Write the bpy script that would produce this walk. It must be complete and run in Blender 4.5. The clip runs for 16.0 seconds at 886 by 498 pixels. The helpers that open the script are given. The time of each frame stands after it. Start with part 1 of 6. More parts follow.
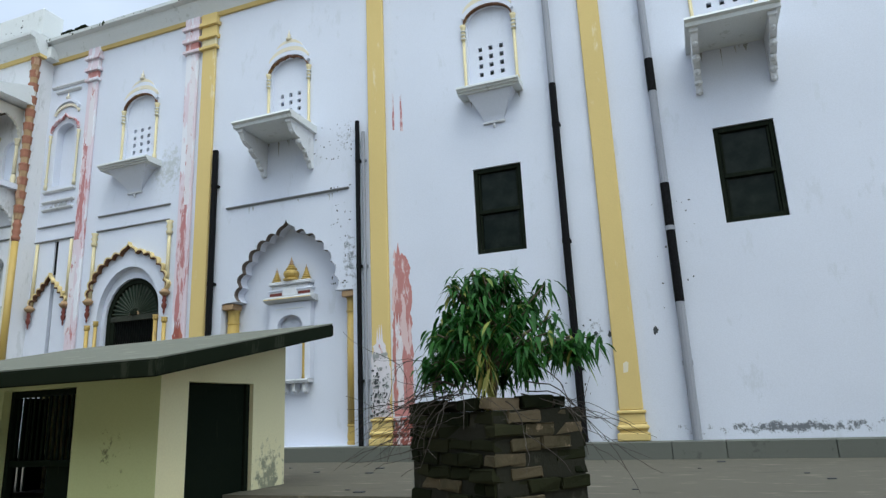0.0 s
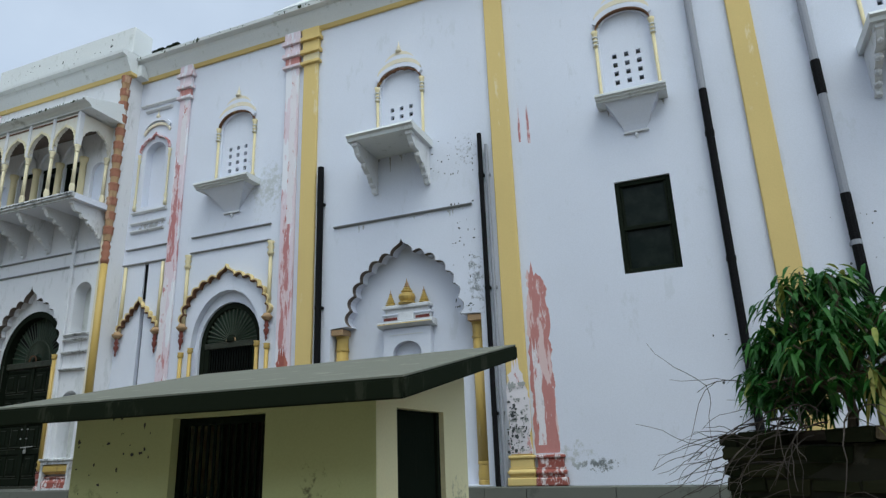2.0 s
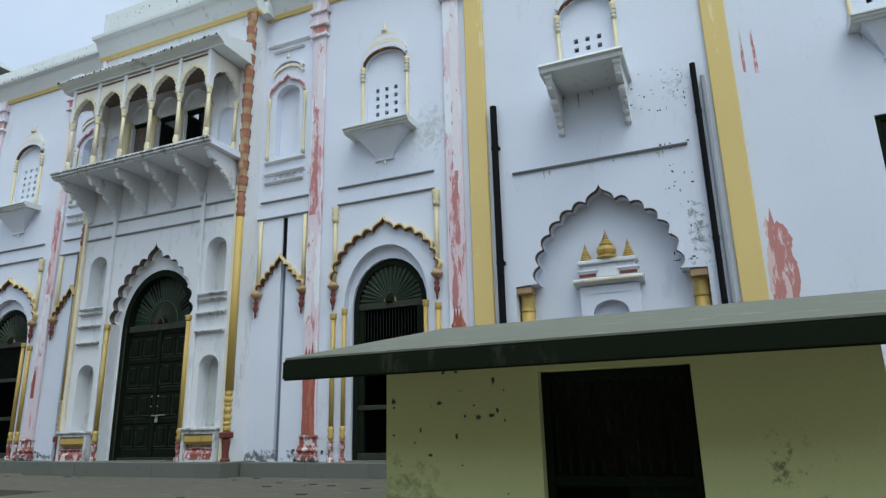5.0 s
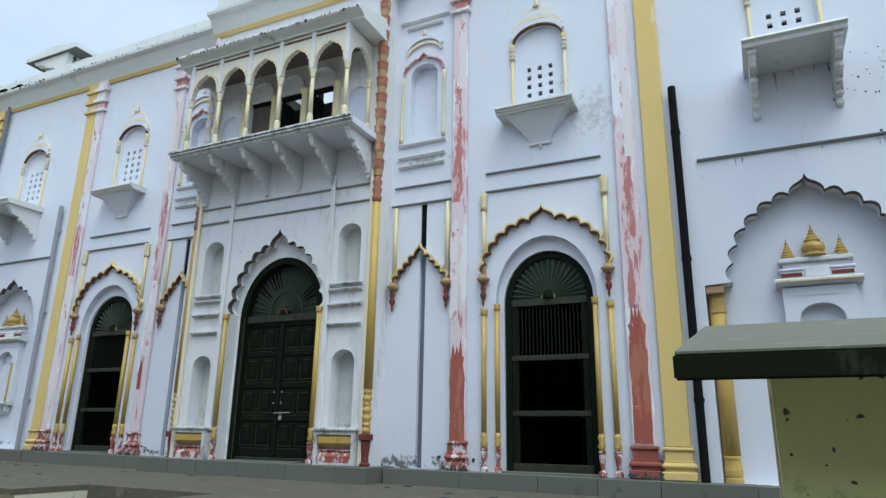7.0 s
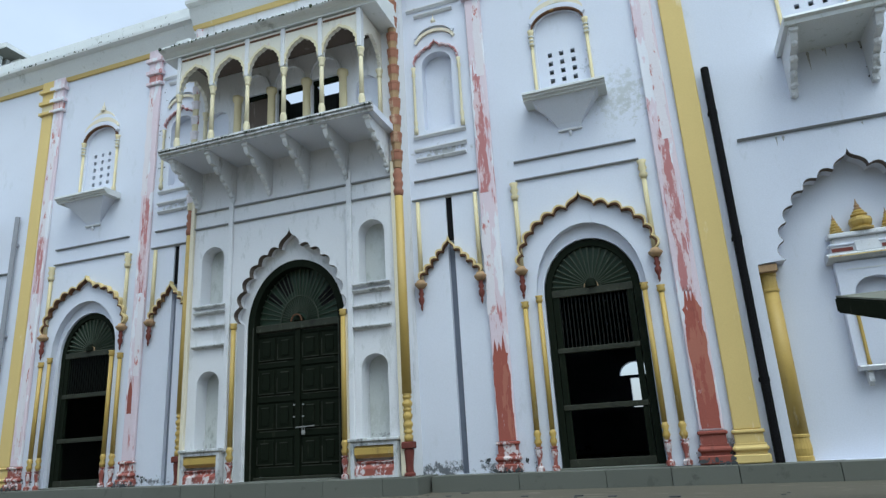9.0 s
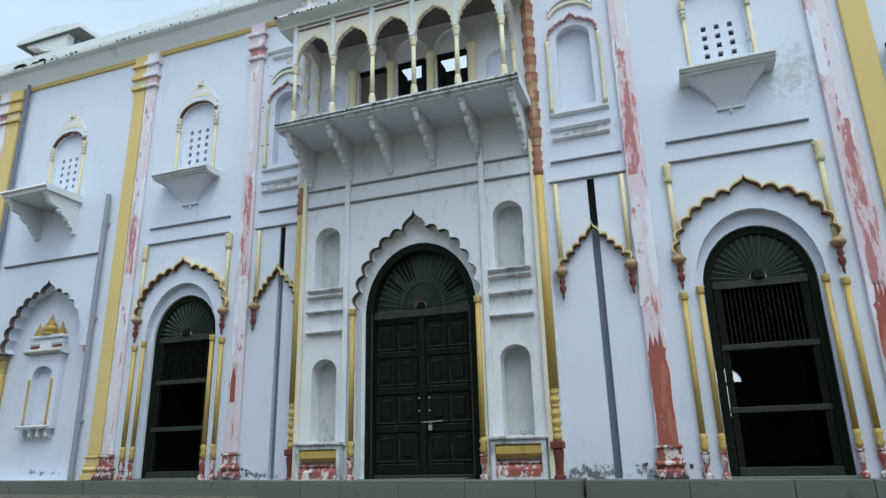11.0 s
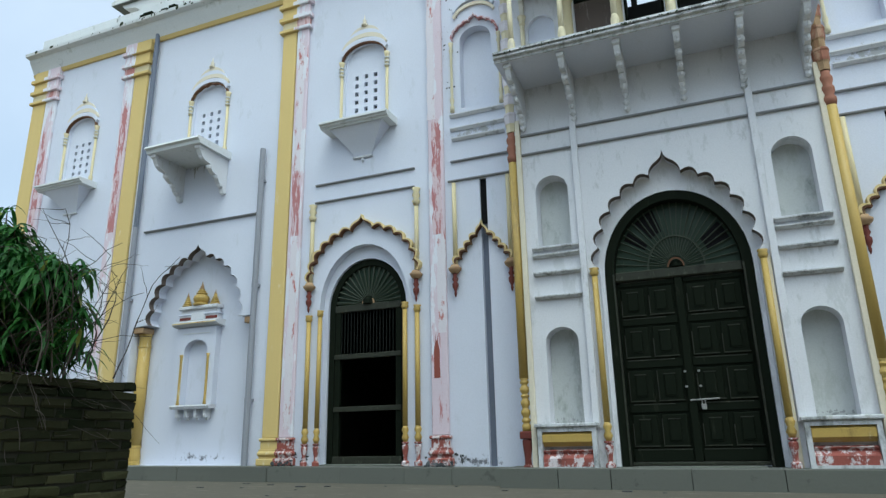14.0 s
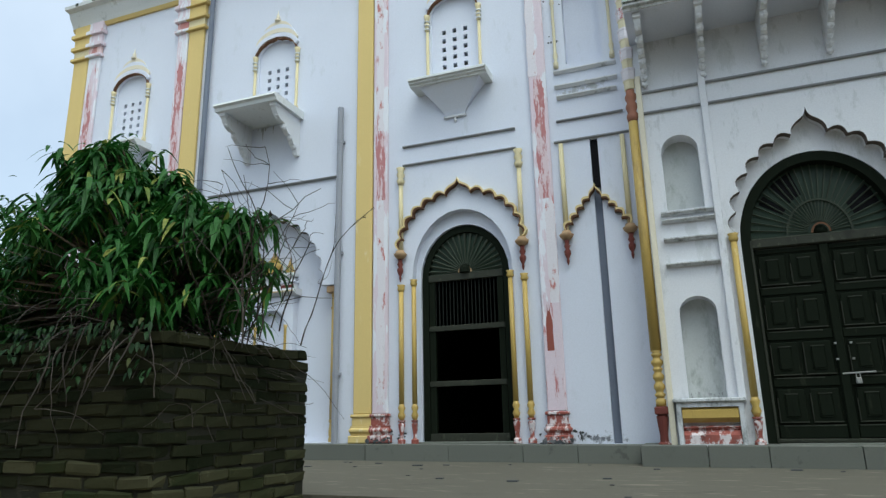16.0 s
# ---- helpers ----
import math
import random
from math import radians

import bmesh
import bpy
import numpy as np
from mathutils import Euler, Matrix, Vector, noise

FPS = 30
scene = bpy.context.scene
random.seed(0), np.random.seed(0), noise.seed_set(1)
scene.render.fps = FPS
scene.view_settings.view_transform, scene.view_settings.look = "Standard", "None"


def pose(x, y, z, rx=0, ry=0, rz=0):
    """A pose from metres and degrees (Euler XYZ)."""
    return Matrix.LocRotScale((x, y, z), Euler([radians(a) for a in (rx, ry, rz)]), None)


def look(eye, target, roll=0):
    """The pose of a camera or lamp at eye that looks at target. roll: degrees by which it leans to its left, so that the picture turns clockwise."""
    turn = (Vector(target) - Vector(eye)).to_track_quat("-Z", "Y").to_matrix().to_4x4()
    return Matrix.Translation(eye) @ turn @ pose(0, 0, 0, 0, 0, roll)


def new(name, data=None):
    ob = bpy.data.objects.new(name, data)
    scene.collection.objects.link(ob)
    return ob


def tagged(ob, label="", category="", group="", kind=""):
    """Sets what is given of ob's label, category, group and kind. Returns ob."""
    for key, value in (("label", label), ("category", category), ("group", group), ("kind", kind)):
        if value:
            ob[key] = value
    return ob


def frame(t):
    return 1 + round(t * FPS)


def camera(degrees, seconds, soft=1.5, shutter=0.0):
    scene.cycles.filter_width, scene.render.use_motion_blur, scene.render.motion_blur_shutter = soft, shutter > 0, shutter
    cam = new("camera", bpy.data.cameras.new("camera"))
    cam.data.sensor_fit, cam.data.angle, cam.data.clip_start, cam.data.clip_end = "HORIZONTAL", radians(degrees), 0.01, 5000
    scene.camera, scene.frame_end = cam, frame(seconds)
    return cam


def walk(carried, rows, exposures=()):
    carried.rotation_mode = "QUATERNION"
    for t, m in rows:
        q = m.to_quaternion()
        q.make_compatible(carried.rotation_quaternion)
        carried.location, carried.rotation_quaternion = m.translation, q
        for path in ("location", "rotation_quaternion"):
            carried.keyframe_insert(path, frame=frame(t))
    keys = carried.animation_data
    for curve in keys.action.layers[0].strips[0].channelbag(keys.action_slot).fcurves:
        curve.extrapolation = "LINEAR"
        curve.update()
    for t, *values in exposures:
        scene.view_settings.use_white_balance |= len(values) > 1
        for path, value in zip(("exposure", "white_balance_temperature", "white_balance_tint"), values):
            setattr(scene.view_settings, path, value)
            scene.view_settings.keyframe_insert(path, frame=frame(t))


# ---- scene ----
cam = camera(67.8, 16.0, 1.35)
METRES, EYE, TILT, LEAN, TURN = 15.5, 1.5, 0.0, 0.0, 20.2
ROWS = [
    (0.0, 0.0, 0.0, 0.0, 0.61, 13.96, 2.47),
    (0.5, -0.0283, 0.0055, -0.0008, 1.54, 16.75, 3.36),
    (1.0, -0.0544, 0.0256, -0.0008, 1.0, 14.36, 1.7),
    (1.5, -0.082, 0.0359, 0.0015, -1.39, 18.07, 0.82),
    (2.0, -0.1084, 0.0506, 0.0016, 2.17, 17.19, 1.99),
    (2.5, -0.1364, 0.0629, 0.0005, 0.26, 17.89, 1.34),
    (3.0, -0.1643, 0.0823, 0.0023, 2.15, 18.95, 3.32),
    (3.5, -0.1939, 0.095, 0.0001, 2.4, 18.84, 2.66),
    (4.0, -0.221, 0.1073, 0.0009, 4.38, 17.32, 0.7),
    (6.5, -0.3725, 0.1547, 0.001, 1.79, 14.65, 1.77),
    (7.0, -0.407, 0.1719, 0.0036, 4.91, 15.96, -0.9),
    (7.5, -0.4353, 0.1768, 0.0045, 3.35, 13.12, 0.7),
    (8.0, -0.4648, 0.185, 0.003, 2.8, 16.36, 2.66),
    (10.5, -0.5841, 0.23, -0.0009, -4.85, 15.98, 1.31),
    (11.0, -0.6192, 0.2519, -0.0015, 0.03, 17.24, 1.36),
    (11.5, -0.6515, 0.2674, 0.0008, 0.4, 16.17, 1.52),
    (12.0, -0.6814, 0.2871, -0.0015, 1.82, 17.56, 0.13),
    (12.5, -0.7159, 0.2974, -0.001, -1.54, 15.79, 1.86),
    (13.0, -0.7463, 0.3161, 0.0011, 0.12, 16.74, 3.5),
    (13.5, -0.7746, 0.3283, -0.0005, 0.27, 17.03, 1.43),
    (14.0, -0.8036, 0.3434, 0.0, 1.9, 16.2, 1.14),
    (14.5, -0.837, 0.3546, -0.0006, 1.87, 15.82, 0.05),
    (15.0, -0.8672, 0.3658, -0.0007, 4.13, 15.4, 1.41),
    (15.5, -0.8696, 0.3663, -0.0017, 4.66, 14.86, 2.11),
    (16.0, -0.9103, 0.3809, 0.0008, 0.47, 14.37, 1.16),
]
walk(cam, [(t, pose(0, 0, EYE, TILT, LEAN, TURN) @ pose(METRES * x, METRES * y, METRES * z, 90 + pitch, roll, yaw)) for t, x, y, z, yaw, pitch, roll in ROWS],
     [(0.0, 0.07, 5450, -6.5), (1.0, -0.07, 5450, -6.5), (2.5, -0.21, 5450, -7.0), (4.2, -0.17, 5350, -7.5), (6.5, 0.07, 5350, -8.0), (8.0, 0.07, 5300, -8.0), (10.5, 0.01, 5200, -10.0), (11.2, 0.07, 5250, -9.0), (13.0, 0.05, 5250, -11.0), (16.0, 0.07, 5500, -9.0)])

# ---- world, sun, exposure ----
world = bpy.data.worlds.new("sky")
scene.world = world
world.use_nodes = True
wn = world.node_tree
sky = wn.nodes.new("ShaderNodeTexSky")
sky.sky_type = "NISHITA"
sky.sun_disc = False
sky.sun_elevation, sky.sun_rotation = radians(62), radians(140)
sky.air_density, sky.dust_density, sky.ozone_density = 0.8, 6.0, 0.5
wn.nodes["Background"].inputs["Strength"].default_value = 0.15
haze = wn.nodes.new("ShaderNodeVectorMath")      # thin, even high cloud over the clear sky
haze.operation = "ADD"
cloud = wn.nodes.new("ShaderNodeTexNoise")
cloud.inputs["Scale"].default_value, cloud.inputs["Detail"].default_value = 2.2, 6
veil = wn.nodes.new("ShaderNodeMapRange")
veil.inputs["From Min"].default_value, veil.inputs["From Max"].default_value = 0.36, 0.66
veil.inputs["To Min"].default_value, veil.inputs["To Max"].default_value = 0.78, 1.14
wn.links.new(cloud.outputs["Fac"], veil.inputs["Value"])
tint = wn.nodes.new("ShaderNodeVectorMath")
tint.operation = "SCALE"
tint.inputs[0].default_value = (3.75, 3.26, 3.12)
wn.links.new(veil.outputs["Result"], tint.inputs["Scale"])
wn.links.new(tint.outputs["Vector"], haze.inputs[1])
wn.links.new(sky.outputs["Color"], haze.inputs[0])
wn.links.new(haze.outputs["Vector"], wn.nodes["Background"].inputs["Color"])
sun_data = bpy.data.lights.new("sun", "SUN")
sun_data.energy, sun_data.angle, sun_data.color = 0.35, radians(40), (1.0, 0.95, 0.88)
sun = new("sun", sun_data)
sun.matrix_world = look((6.4, -7.7, 18.8), (0, 0, 0))


# ---- materials ----
def mat_base(name, rough=0.8, metal=0.0):
    m = bpy.data.materials.new(name)
    m.use_nodes = True
    nt = m.node_tree
    b = nt.nodes["Principled BSDF"]
    b.inputs["Roughness"].default_value = rough
    b.inputs["Metallic"].default_value = metal
    geo = nt.nodes.new("ShaderNodeNewGeometry")
    return m, nt, b, geo.outputs["Position"]


def noise_node(nt, pos, scale, detail=5, rough=0.6, stretch=None):
    n = nt.nodes.new("ShaderNodeTexNoise")
    n.inputs["Scale"].default_value = scale
    n.inputs["Detail"].default_value = detail
    n.inputs["Roughness"].default_value = rough
    if stretch:
        mp = nt.nodes.new("ShaderNodeMapping")
        mp.inputs["Scale"].default_value = stretch
        nt.links.new(pos, mp.inputs["Vector"])
        pos = mp.outputs["Vector"]
    nt.links.new(pos, n.inputs["Vector"])
    return n.outputs["Fac"]


def ramp(nt, fac, lo, hi):
    r = nt.nodes.new("ShaderNodeMapRange")
    r.inputs["From Min"].default_value, r.inputs["From Max"].default_value = lo, hi
    nt.links.new(fac, r.inputs["Value"])
    return r.outputs["Result"]


def mix(nt, fac, a, b):
    n = nt.nodes.new("ShaderNodeMix")
    n.data_type = "RGBA"
    if isinstance(fac, (int, float)):
        n.inputs["Factor"].default_value = fac
    else:
        nt.links.new(fac, n.inputs["Factor"])
    for sock, v in ((n.inputs["A"], a), (n.inputs["B"], b)):
        if isinstance(v, tuple):
            sock.default_value = (*v, 1)
        else:
            nt.links.new(v, sock)
    return n.outputs["Result"]


def scaled(nt, fac, k):
    n = nt.nodes.new("ShaderNodeMath")
    n.operation = "MULTIPLY"
    n.inputs[1].default_value = k
    nt.links.new(fac, n.inputs[0])
    return n.outputs["Value"]


def bump(nt, b, fac, strength, dist=0.01):
    n = nt.nodes.new("ShaderNodeBump")
    n.inputs["Strength"].default_value, n.inputs["Distance"].default_value = strength, dist
    nt.links.new(fac, n.inputs["Height"])
    nt.links.new(n.outputs["Normal"], b.inputs["Normal"])


def painted(name, base, worn, stain, wear=0.62, stains=0.66, rough=0.75, streak=(1, 1, 0.25), bump_k=0.25, random_k=0.0, gloss=0.2, grain=4.5, spots=2.6, third=None, marks=(), side=False):
    """Paint or lime wash: a base, patches of another coat, and streaky grime, with fine relief."""
    m, nt, b, pos = mat_base(name, rough)
    b.inputs["Specular IOR Level"].default_value = gloss
    col = mix(nt, ramp(nt, noise_node(nt, pos, 0.45, 3), 0.3, 0.7), base, tuple(c * 0.93 for c in base))
    col = mix(nt, ramp(nt, noise_node(nt, pos, grain, 8, 0.7, streak), wear, wear + 0.06), col, worn)
    grime = ramp(nt, noise_node(nt, pos, spots, 9, 0.72, streak), stains, stains + 0.16)
    col = mix(nt, scaled(nt, grime, 0.75), col, stain)
    col = mix(nt, scaled(nt, ramp(nt, noise_node(nt, pos, 60, 3), 0.35, 0.75), 0.12), col, stain)
    if third:
        coat, edge, size, run = third
        col = mix(nt, ramp(nt, noise_node(nt, pos, size, 9, 0.62, run), edge, edge + 0.025), col, coat)
    if marks:
        blot = noise_node(nt, pos, 11, 9, 0.72)
    for u, z, ru, rz, edge, colour, *soft in marks:
        mp = nt.nodes.new("ShaderNodeMapping")
        mp.inputs["Scale"].default_value = (0, 1 / ru, 1 / rz) if side else (1 / ru, 0, 1 / rz)
        mp.inputs["Location"].default_value = (0, -u / ru, -z / rz) if side else (-u / ru, 0, -z / rz)
        nt.links.new(pos, mp.inputs["Vector"])
        far = nt.nodes.new("ShaderNodeVectorMath")
        far.operation = "LENGTH"
        nt.links.new(mp.outputs["Vector"], far.inputs[0])
        near = nt.nodes.new("ShaderNodeMath")
        near.operation = "MULTIPLY_ADD"
        near.inputs[1].default_value = -0.24
        nt.links.new(far.outputs["Value"], near.inputs[0])
        nt.links.new(blot, near.inputs[2])
        col = mix(nt, scaled(nt, ramp(nt, near.outputs["Value"], edge, edge + (soft[0] if soft else 0.10)), 0.85), col, colour)
    if random_k:
        info = nt.nodes.new("ShaderNodeObjectInfo")
        col = mix(nt, scaled(nt, info.outputs["Random"], random_k), col, worn)
    nt.links.new(col, b.inputs["Base Color"])
    bump(nt, b, noise_node(nt, pos, 28, 8, 0.7), bump_k, 0.008)
    return m


WHITE = painted("lime_wash", (0.68, 0.705, 0.80), (0.61, 0.635, 0.71), (0.26, 0.27, 0.28), 0.60, 0.67, streak=(0.8, 0.8, 0.3), marks=(
    (-3.4, 1.33, 0.48, 0.15, 0.385, (0.07, 0.08, 0.075)), (-3.6, 1.45, 0.5, 0.30, 0.42, (0.45, 0.47, 0.48)),
    (-4.87, 3.95, 0.22, 0.85, 0.42, (0.16, 0.17, 0.18)), (-4.95, 6.0, 0.5, 0.55, 0.46, (0.22, 0.23, 0.24)),
    (-8.55, 6.05, 0.40, 0.42, 0.43, (0.20, 0.22, 0.22)), (-8.6, 6.1, 0.6, 0.6, 0.36, (0.50, 0.52, 0.54)),
    (-11.6, 1.20, 0.60, 0.13, 0.33, (0.05, 0.055, 0.06)), (-10.95, 1.22, 0.25, 0.18, 0.40, (0.08, 0.085, 0.09)),
    (-8.0, 1.26, 0.28, 0.26, 0.36, (0.05, 0.055, 0.06)), (-9.0, 6.75, 0.25, 0.5, 0.46, (0.24, 0.25, 0.26)),
    (-11.3, 5.82, 0.55, 0.16, 0.36, (0.34, 0.34, 0.33)), (-16.3, 5.82, 0.55, 0.16, 0.38, (0.36, 0.36, 0.35)),
    (-7.7, 5.2, 0.22, 0.3, 0.43, (0.25, 0.26, 0.27)), (-1.2, 2.3, 0.3, 0.8, 0.47, (0.15, 0.16, 0.17)),
    (1.0, 1.17, 1.5, 0.09, 0.36, (0.07, 0.075, 0.08)), (-21.2, 1.32, 0.9, 0.12, 0.42, (0.06, 0.06, 0.07)), (-16.5, 1.24, 0.6, 0.10, 0.40, (0.08, 0.08, 0.09))))
WASH = painted("grimy_lime_wash", (0.72, 0.725, 0.76), (0.60, 0.61, 0.63), (0.20, 0.205, 0.19), 0.56, 0.59, streak=(1, 1, 0.35), spots=3.6)
LEDGE = painted("mouldy_ledge_wash", (0.62, 0.63, 0.65), (0.46, 0.465, 0.45), (0.07, 0.075, 0.065), 0.57, 0.485, streak=(1, 1, 0.6), grain=9.0, spots=6.0)
PANEL = painted("faded_painted_panel", (0.70, 0.675, 0.60), (0.64, 0.54, 0.50), (0.24, 0.23, 0.20), 0.58, 0.60, grain=8.0)
# greyer, darker wash for the backs of the small niches
NICHE = painted("grey_niche_wash", (0.55, 0.57, 0.56), (0.47, 0.49, 0.47), (0.15, 0.165, 0.14), 0.54, 0.56, streak=(1, 1, 0.4), spots=3.0)
# thin mouldings in dark grey: their shadow line and grime as colour
SHADELINE = painted("shade_and_grime_line", (0.27, 0.275, 0.285), (0.40, 0.405, 0.41), (0.10, 0.10, 0.10), 0.62, 0.58, grain=8.0)
TRIM = painted("moulding_wash", (0.68, 0.69, 0.72), (0.55, 0.555, 0.53), (0.13, 0.135, 0.12), 0.60, 0.57, streak=(1.6, 1.6, 0.5), grain=7.0)
STRIP = painted("cream_wash", (0.72, 0.66, 0.52), (0.70, 0.68, 0.64), (0.22, 0.19, 0.13), 0.60, 0.60)
GREYWASH = painted("weathered_cornice", (0.69, 0.71, 0.72), (0.54, 0.56, 0.55), (0.08, 0.095, 0.08), 0.59, 0.61, streak=(1, 1, 0.6), grain=6.0)
YELLOW = painted("yellow_paint", (0.66, 0.51, 0.205), (0.70, 0.60, 0.36), (0.34, 0.25, 0.10), 0.62, 0.66)
PALE = painted("pale_yellow_paint", (0.66, 0.58, 0.36), (0.72, 0.69, 0.60), (0.34, 0.28, 0.14), 0.60, 0.68)
GOLD = painted("ochre_gloss_paint", (0.50, 0.355, 0.095), (0.58, 0.48, 0.26), (0.15, 0.095, 0.04), 0.60, 0.555, 0.48, (1.6, 1.6, 0.3), gloss=0.4)
PINK = painted("peeling_pink_paint", (0.70, 0.60, 0.66), (0.46, 0.20, 0.20), (0.22, 0.16, 0.17), 0.575, 0.63, 0.8, (3.2, 3.2, 0.45), 0.5, grain=3.2, third=((0.72, 0.72, 0.77), 0.53, 2.1, (2.6, 2.6, 0.5)))
RED = painted("brick_red_paint", (0.27, 0.085, 0.065), (0.58, 0.48, 0.47), (0.09, 0.045, 0.04), 0.61, 0.60, 0.8, (1.6, 1.6, 0.5), 0.5)
FOOT = painted("flaking_red_and_white_paint", (0.30, 0.095, 0.075), (0.68, 0.62, 0.63), (0.05, 0.045, 0.045), 0.50, 0.55, 0.85, (1.2, 1.2, 0.8), 0.7, grain=11.0)
PEEL = painted("lifted_lime_wash", (0.74, 0.70, 0.74), (0.45, 0.16, 0.14), (0.13, 0.12, 0.12), 0.57, 0.60, 0.85, (1.5, 1.5, 0.6), 0.6)
PATCHRED = painted("flaking_red_paint", (0.33, 0.105, 0.08), (0.66, 0.58, 0.60), (0.13, 0.05, 0.045), 0.63, 0.57, 0.85, (1.8, 1.8, 0.5), 0.6, grain=9.0, third=((0.37, 0.145, 0.105), 0.56, 2.6, (2.0, 2.0, 0.35)))
SALMON = painted("washed_out_red_paint", (0.47, 0.22, 0.205), (0.70, 0.63, 0.64), (0.27, 0.10, 0.09), 0.575, 0.57, 0.85, (2.2, 2.2, 0.6), 0.5, grain=5.0, third=((0.64, 0.49, 0.49), 0.53, 2.4, (2.4, 2.4, 0.4)))
ROSE = painted("faded_rose_paint", (0.45, 0.20, 0.20), (0.66, 0.54, 0.57), (0.26, 0.16, 0.16), 0.485, 0.64, 0.8, (2.2, 2.2, 0.5), 0.5, grain=6.5)
BROWN = painted("brown_trim_and_shade", (0.13, 0.065, 0.035), (0.40, 0.26, 0.09), (0.07, 0.05, 0.04), 0.60, 0.66)
OCHRE = painted("ochre_trim_paint", (0.70, 0.57, 0.29), (0.40, 0.22, 0.09), (0.12, 0.08, 0.05), 0.60, 0.66)
CREAMCOL = painted("cream_column_paint", (0.68, 0.62, 0.43), (0.56, 0.52, 0.42), (0.26, 0.21, 0.12), 0.60, 0.60)
BANDLOW = painted("dull_ochre_paint", (0.38, 0.26, 0.145), (0.30, 0.18, 0.10), (0.12, 0.08, 0.05), 0.58, 0.58)
TERRACOTTA = painted("terracotta_paint", (0.31, 0.145, 0.095), (0.44, 0.30, 0.20), (0.18, 0.08, 0.06), 0.56, 0.62)
# dark brown: painted shade on soffits and linings, and a brown door leaf
SHADEBROWN = painted("shade_and_door_brown", (0.13, 0.105, 0.09), (0.22, 0.19, 0.17), (0.05, 0.045, 0.04), 0.58, 0.6, 0.9)
BLACK = painted("black_pipe_and_shade_paint", (0.006, 0.006, 0.007), (0.02, 0.02, 0.022), (0.08, 0.08, 0.085), 0.66, 0.76, 0.7, gloss=0.05)
PIPEGREY = painted("grey_pipe_paint", (0.30, 0.31, 0.35), (0.10, 0.10, 0.11), (0.06, 0.06, 0.06), 0.64, 0.64, 0.6)
SLOT = painted("slate_blue_paint", (0.17, 0.19, 0.24), (0.30, 0.32, 0.38), (0.04, 0.04, 0.05), 0.62, 0.56)
WORN = painted("rubbed_door_wood", (0.034, 0.037, 0.026), (0.068, 0.069, 0.050), (0.012, 0.012, 0.010), 0.58, 0.52, 0.6, (3, 3, 2), 0.4)
MAROON = painted("dark_red_foot_paint", (0.15, 0.045, 0.036), (0.55, 0.46, 0.45), (0.05, 0.025, 0.022), 0.64, 0.56, 0.8, (1.2, 1.2, 0.6), 0.5, grain=9.0)
SPOKE = painted("greenish_fanlight_wood", (0.060, 0.070, 0.052), (0.09, 0.10, 0.075), (0.02, 0.025, 0.018), 0.58, 0.55, 0.6, gloss=0.1)
FAN = painted("dusty_green_glass_paint", (0.026, 0.045, 0.028), (0.05, 0.066, 0.042), (0.008, 0.012, 0.008), 0.6, 0.56, 0.4)
WOOD = painted("dark_door_wood", (0.0105, 0.0140, 0.0090), (0.022, 0.025, 0.017), (0.005, 0.005, 0.004), 0.60, 0.60, 0.75, (3, 3, 0.6), 0.5, gloss=0.04)
HUTWOOD = painted("dark_hut_door_wood", (0.008, 0.012, 0.008), (0.016, 0.018, 0.012), (0.006, 0.008, 0.005), 0.6, 0.6, 0.8, (3, 3, 0.6), 0.5, gloss=0.02)
IRON = painted("dark_iron", (0.012, 0.014, 0.012), (0.03, 0.025, 0.018), (0.006, 0.006, 0.006), 0.64, 0.68, 0.7, gloss=0.08)
# near-black, so the colour itself carries the rooms' shade
DARK = painted("shaded_room_plaster", (0.06, 0.06, 0.055), (0.04, 0.04, 0.036), (0.03, 0.03, 0.03), 0.60, 0.60, 0.95)
# for the added wall that keeps low sky off the facade
SKYBLOCK = painted("sky_block_plaster", (0.22, 0.21, 0.17), (0.18, 0.17, 0.145), (0.10, 0.09, 0.07), 0.58, 0.6, 0.9)
CONCRETE = painted("worn_cement", (0.112, 0.104, 0.082), (0.185, 0.168, 0.135), (0.036, 0.036, 0.027), 0.58, 0.58, 0.9, (0.6, 2.0, 1), 0.4)
PLINTH = painted("plinth_stone", (0.145, 0.15, 0.132), (0.10, 0.105, 0.092), (0.09, 0.09, 0.075), 0.60, 0.62, 0.9, (1, 1, 1), 0.4, 0.35)
CREAM = painted("grimy_cream_paint", (0.60, 0.57, 0.46), (0.44, 0.42, 0.35), (0.10, 0.09, 0.07), 0.60, 0.62, 0.85, (1, 1, 0.4))
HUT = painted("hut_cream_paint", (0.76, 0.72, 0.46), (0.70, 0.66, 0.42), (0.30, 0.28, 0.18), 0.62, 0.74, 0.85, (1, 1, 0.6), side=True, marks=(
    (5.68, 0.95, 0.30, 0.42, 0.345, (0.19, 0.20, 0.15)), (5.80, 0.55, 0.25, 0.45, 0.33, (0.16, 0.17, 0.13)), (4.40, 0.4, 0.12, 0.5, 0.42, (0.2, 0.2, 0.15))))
# front wall colour, darker and greener than the cream sides
HUTFRONT = painted("hut_front_olive", (0.47, 0.505, 0.26), (0.42, 0.45, 0.225), (0.22, 0.20, 0.11), 0.62, 0.72, 0.85, (1, 1, 0.6), marks=(
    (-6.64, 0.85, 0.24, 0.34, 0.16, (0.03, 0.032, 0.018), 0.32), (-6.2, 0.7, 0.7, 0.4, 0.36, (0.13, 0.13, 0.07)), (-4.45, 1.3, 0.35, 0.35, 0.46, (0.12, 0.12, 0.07))))
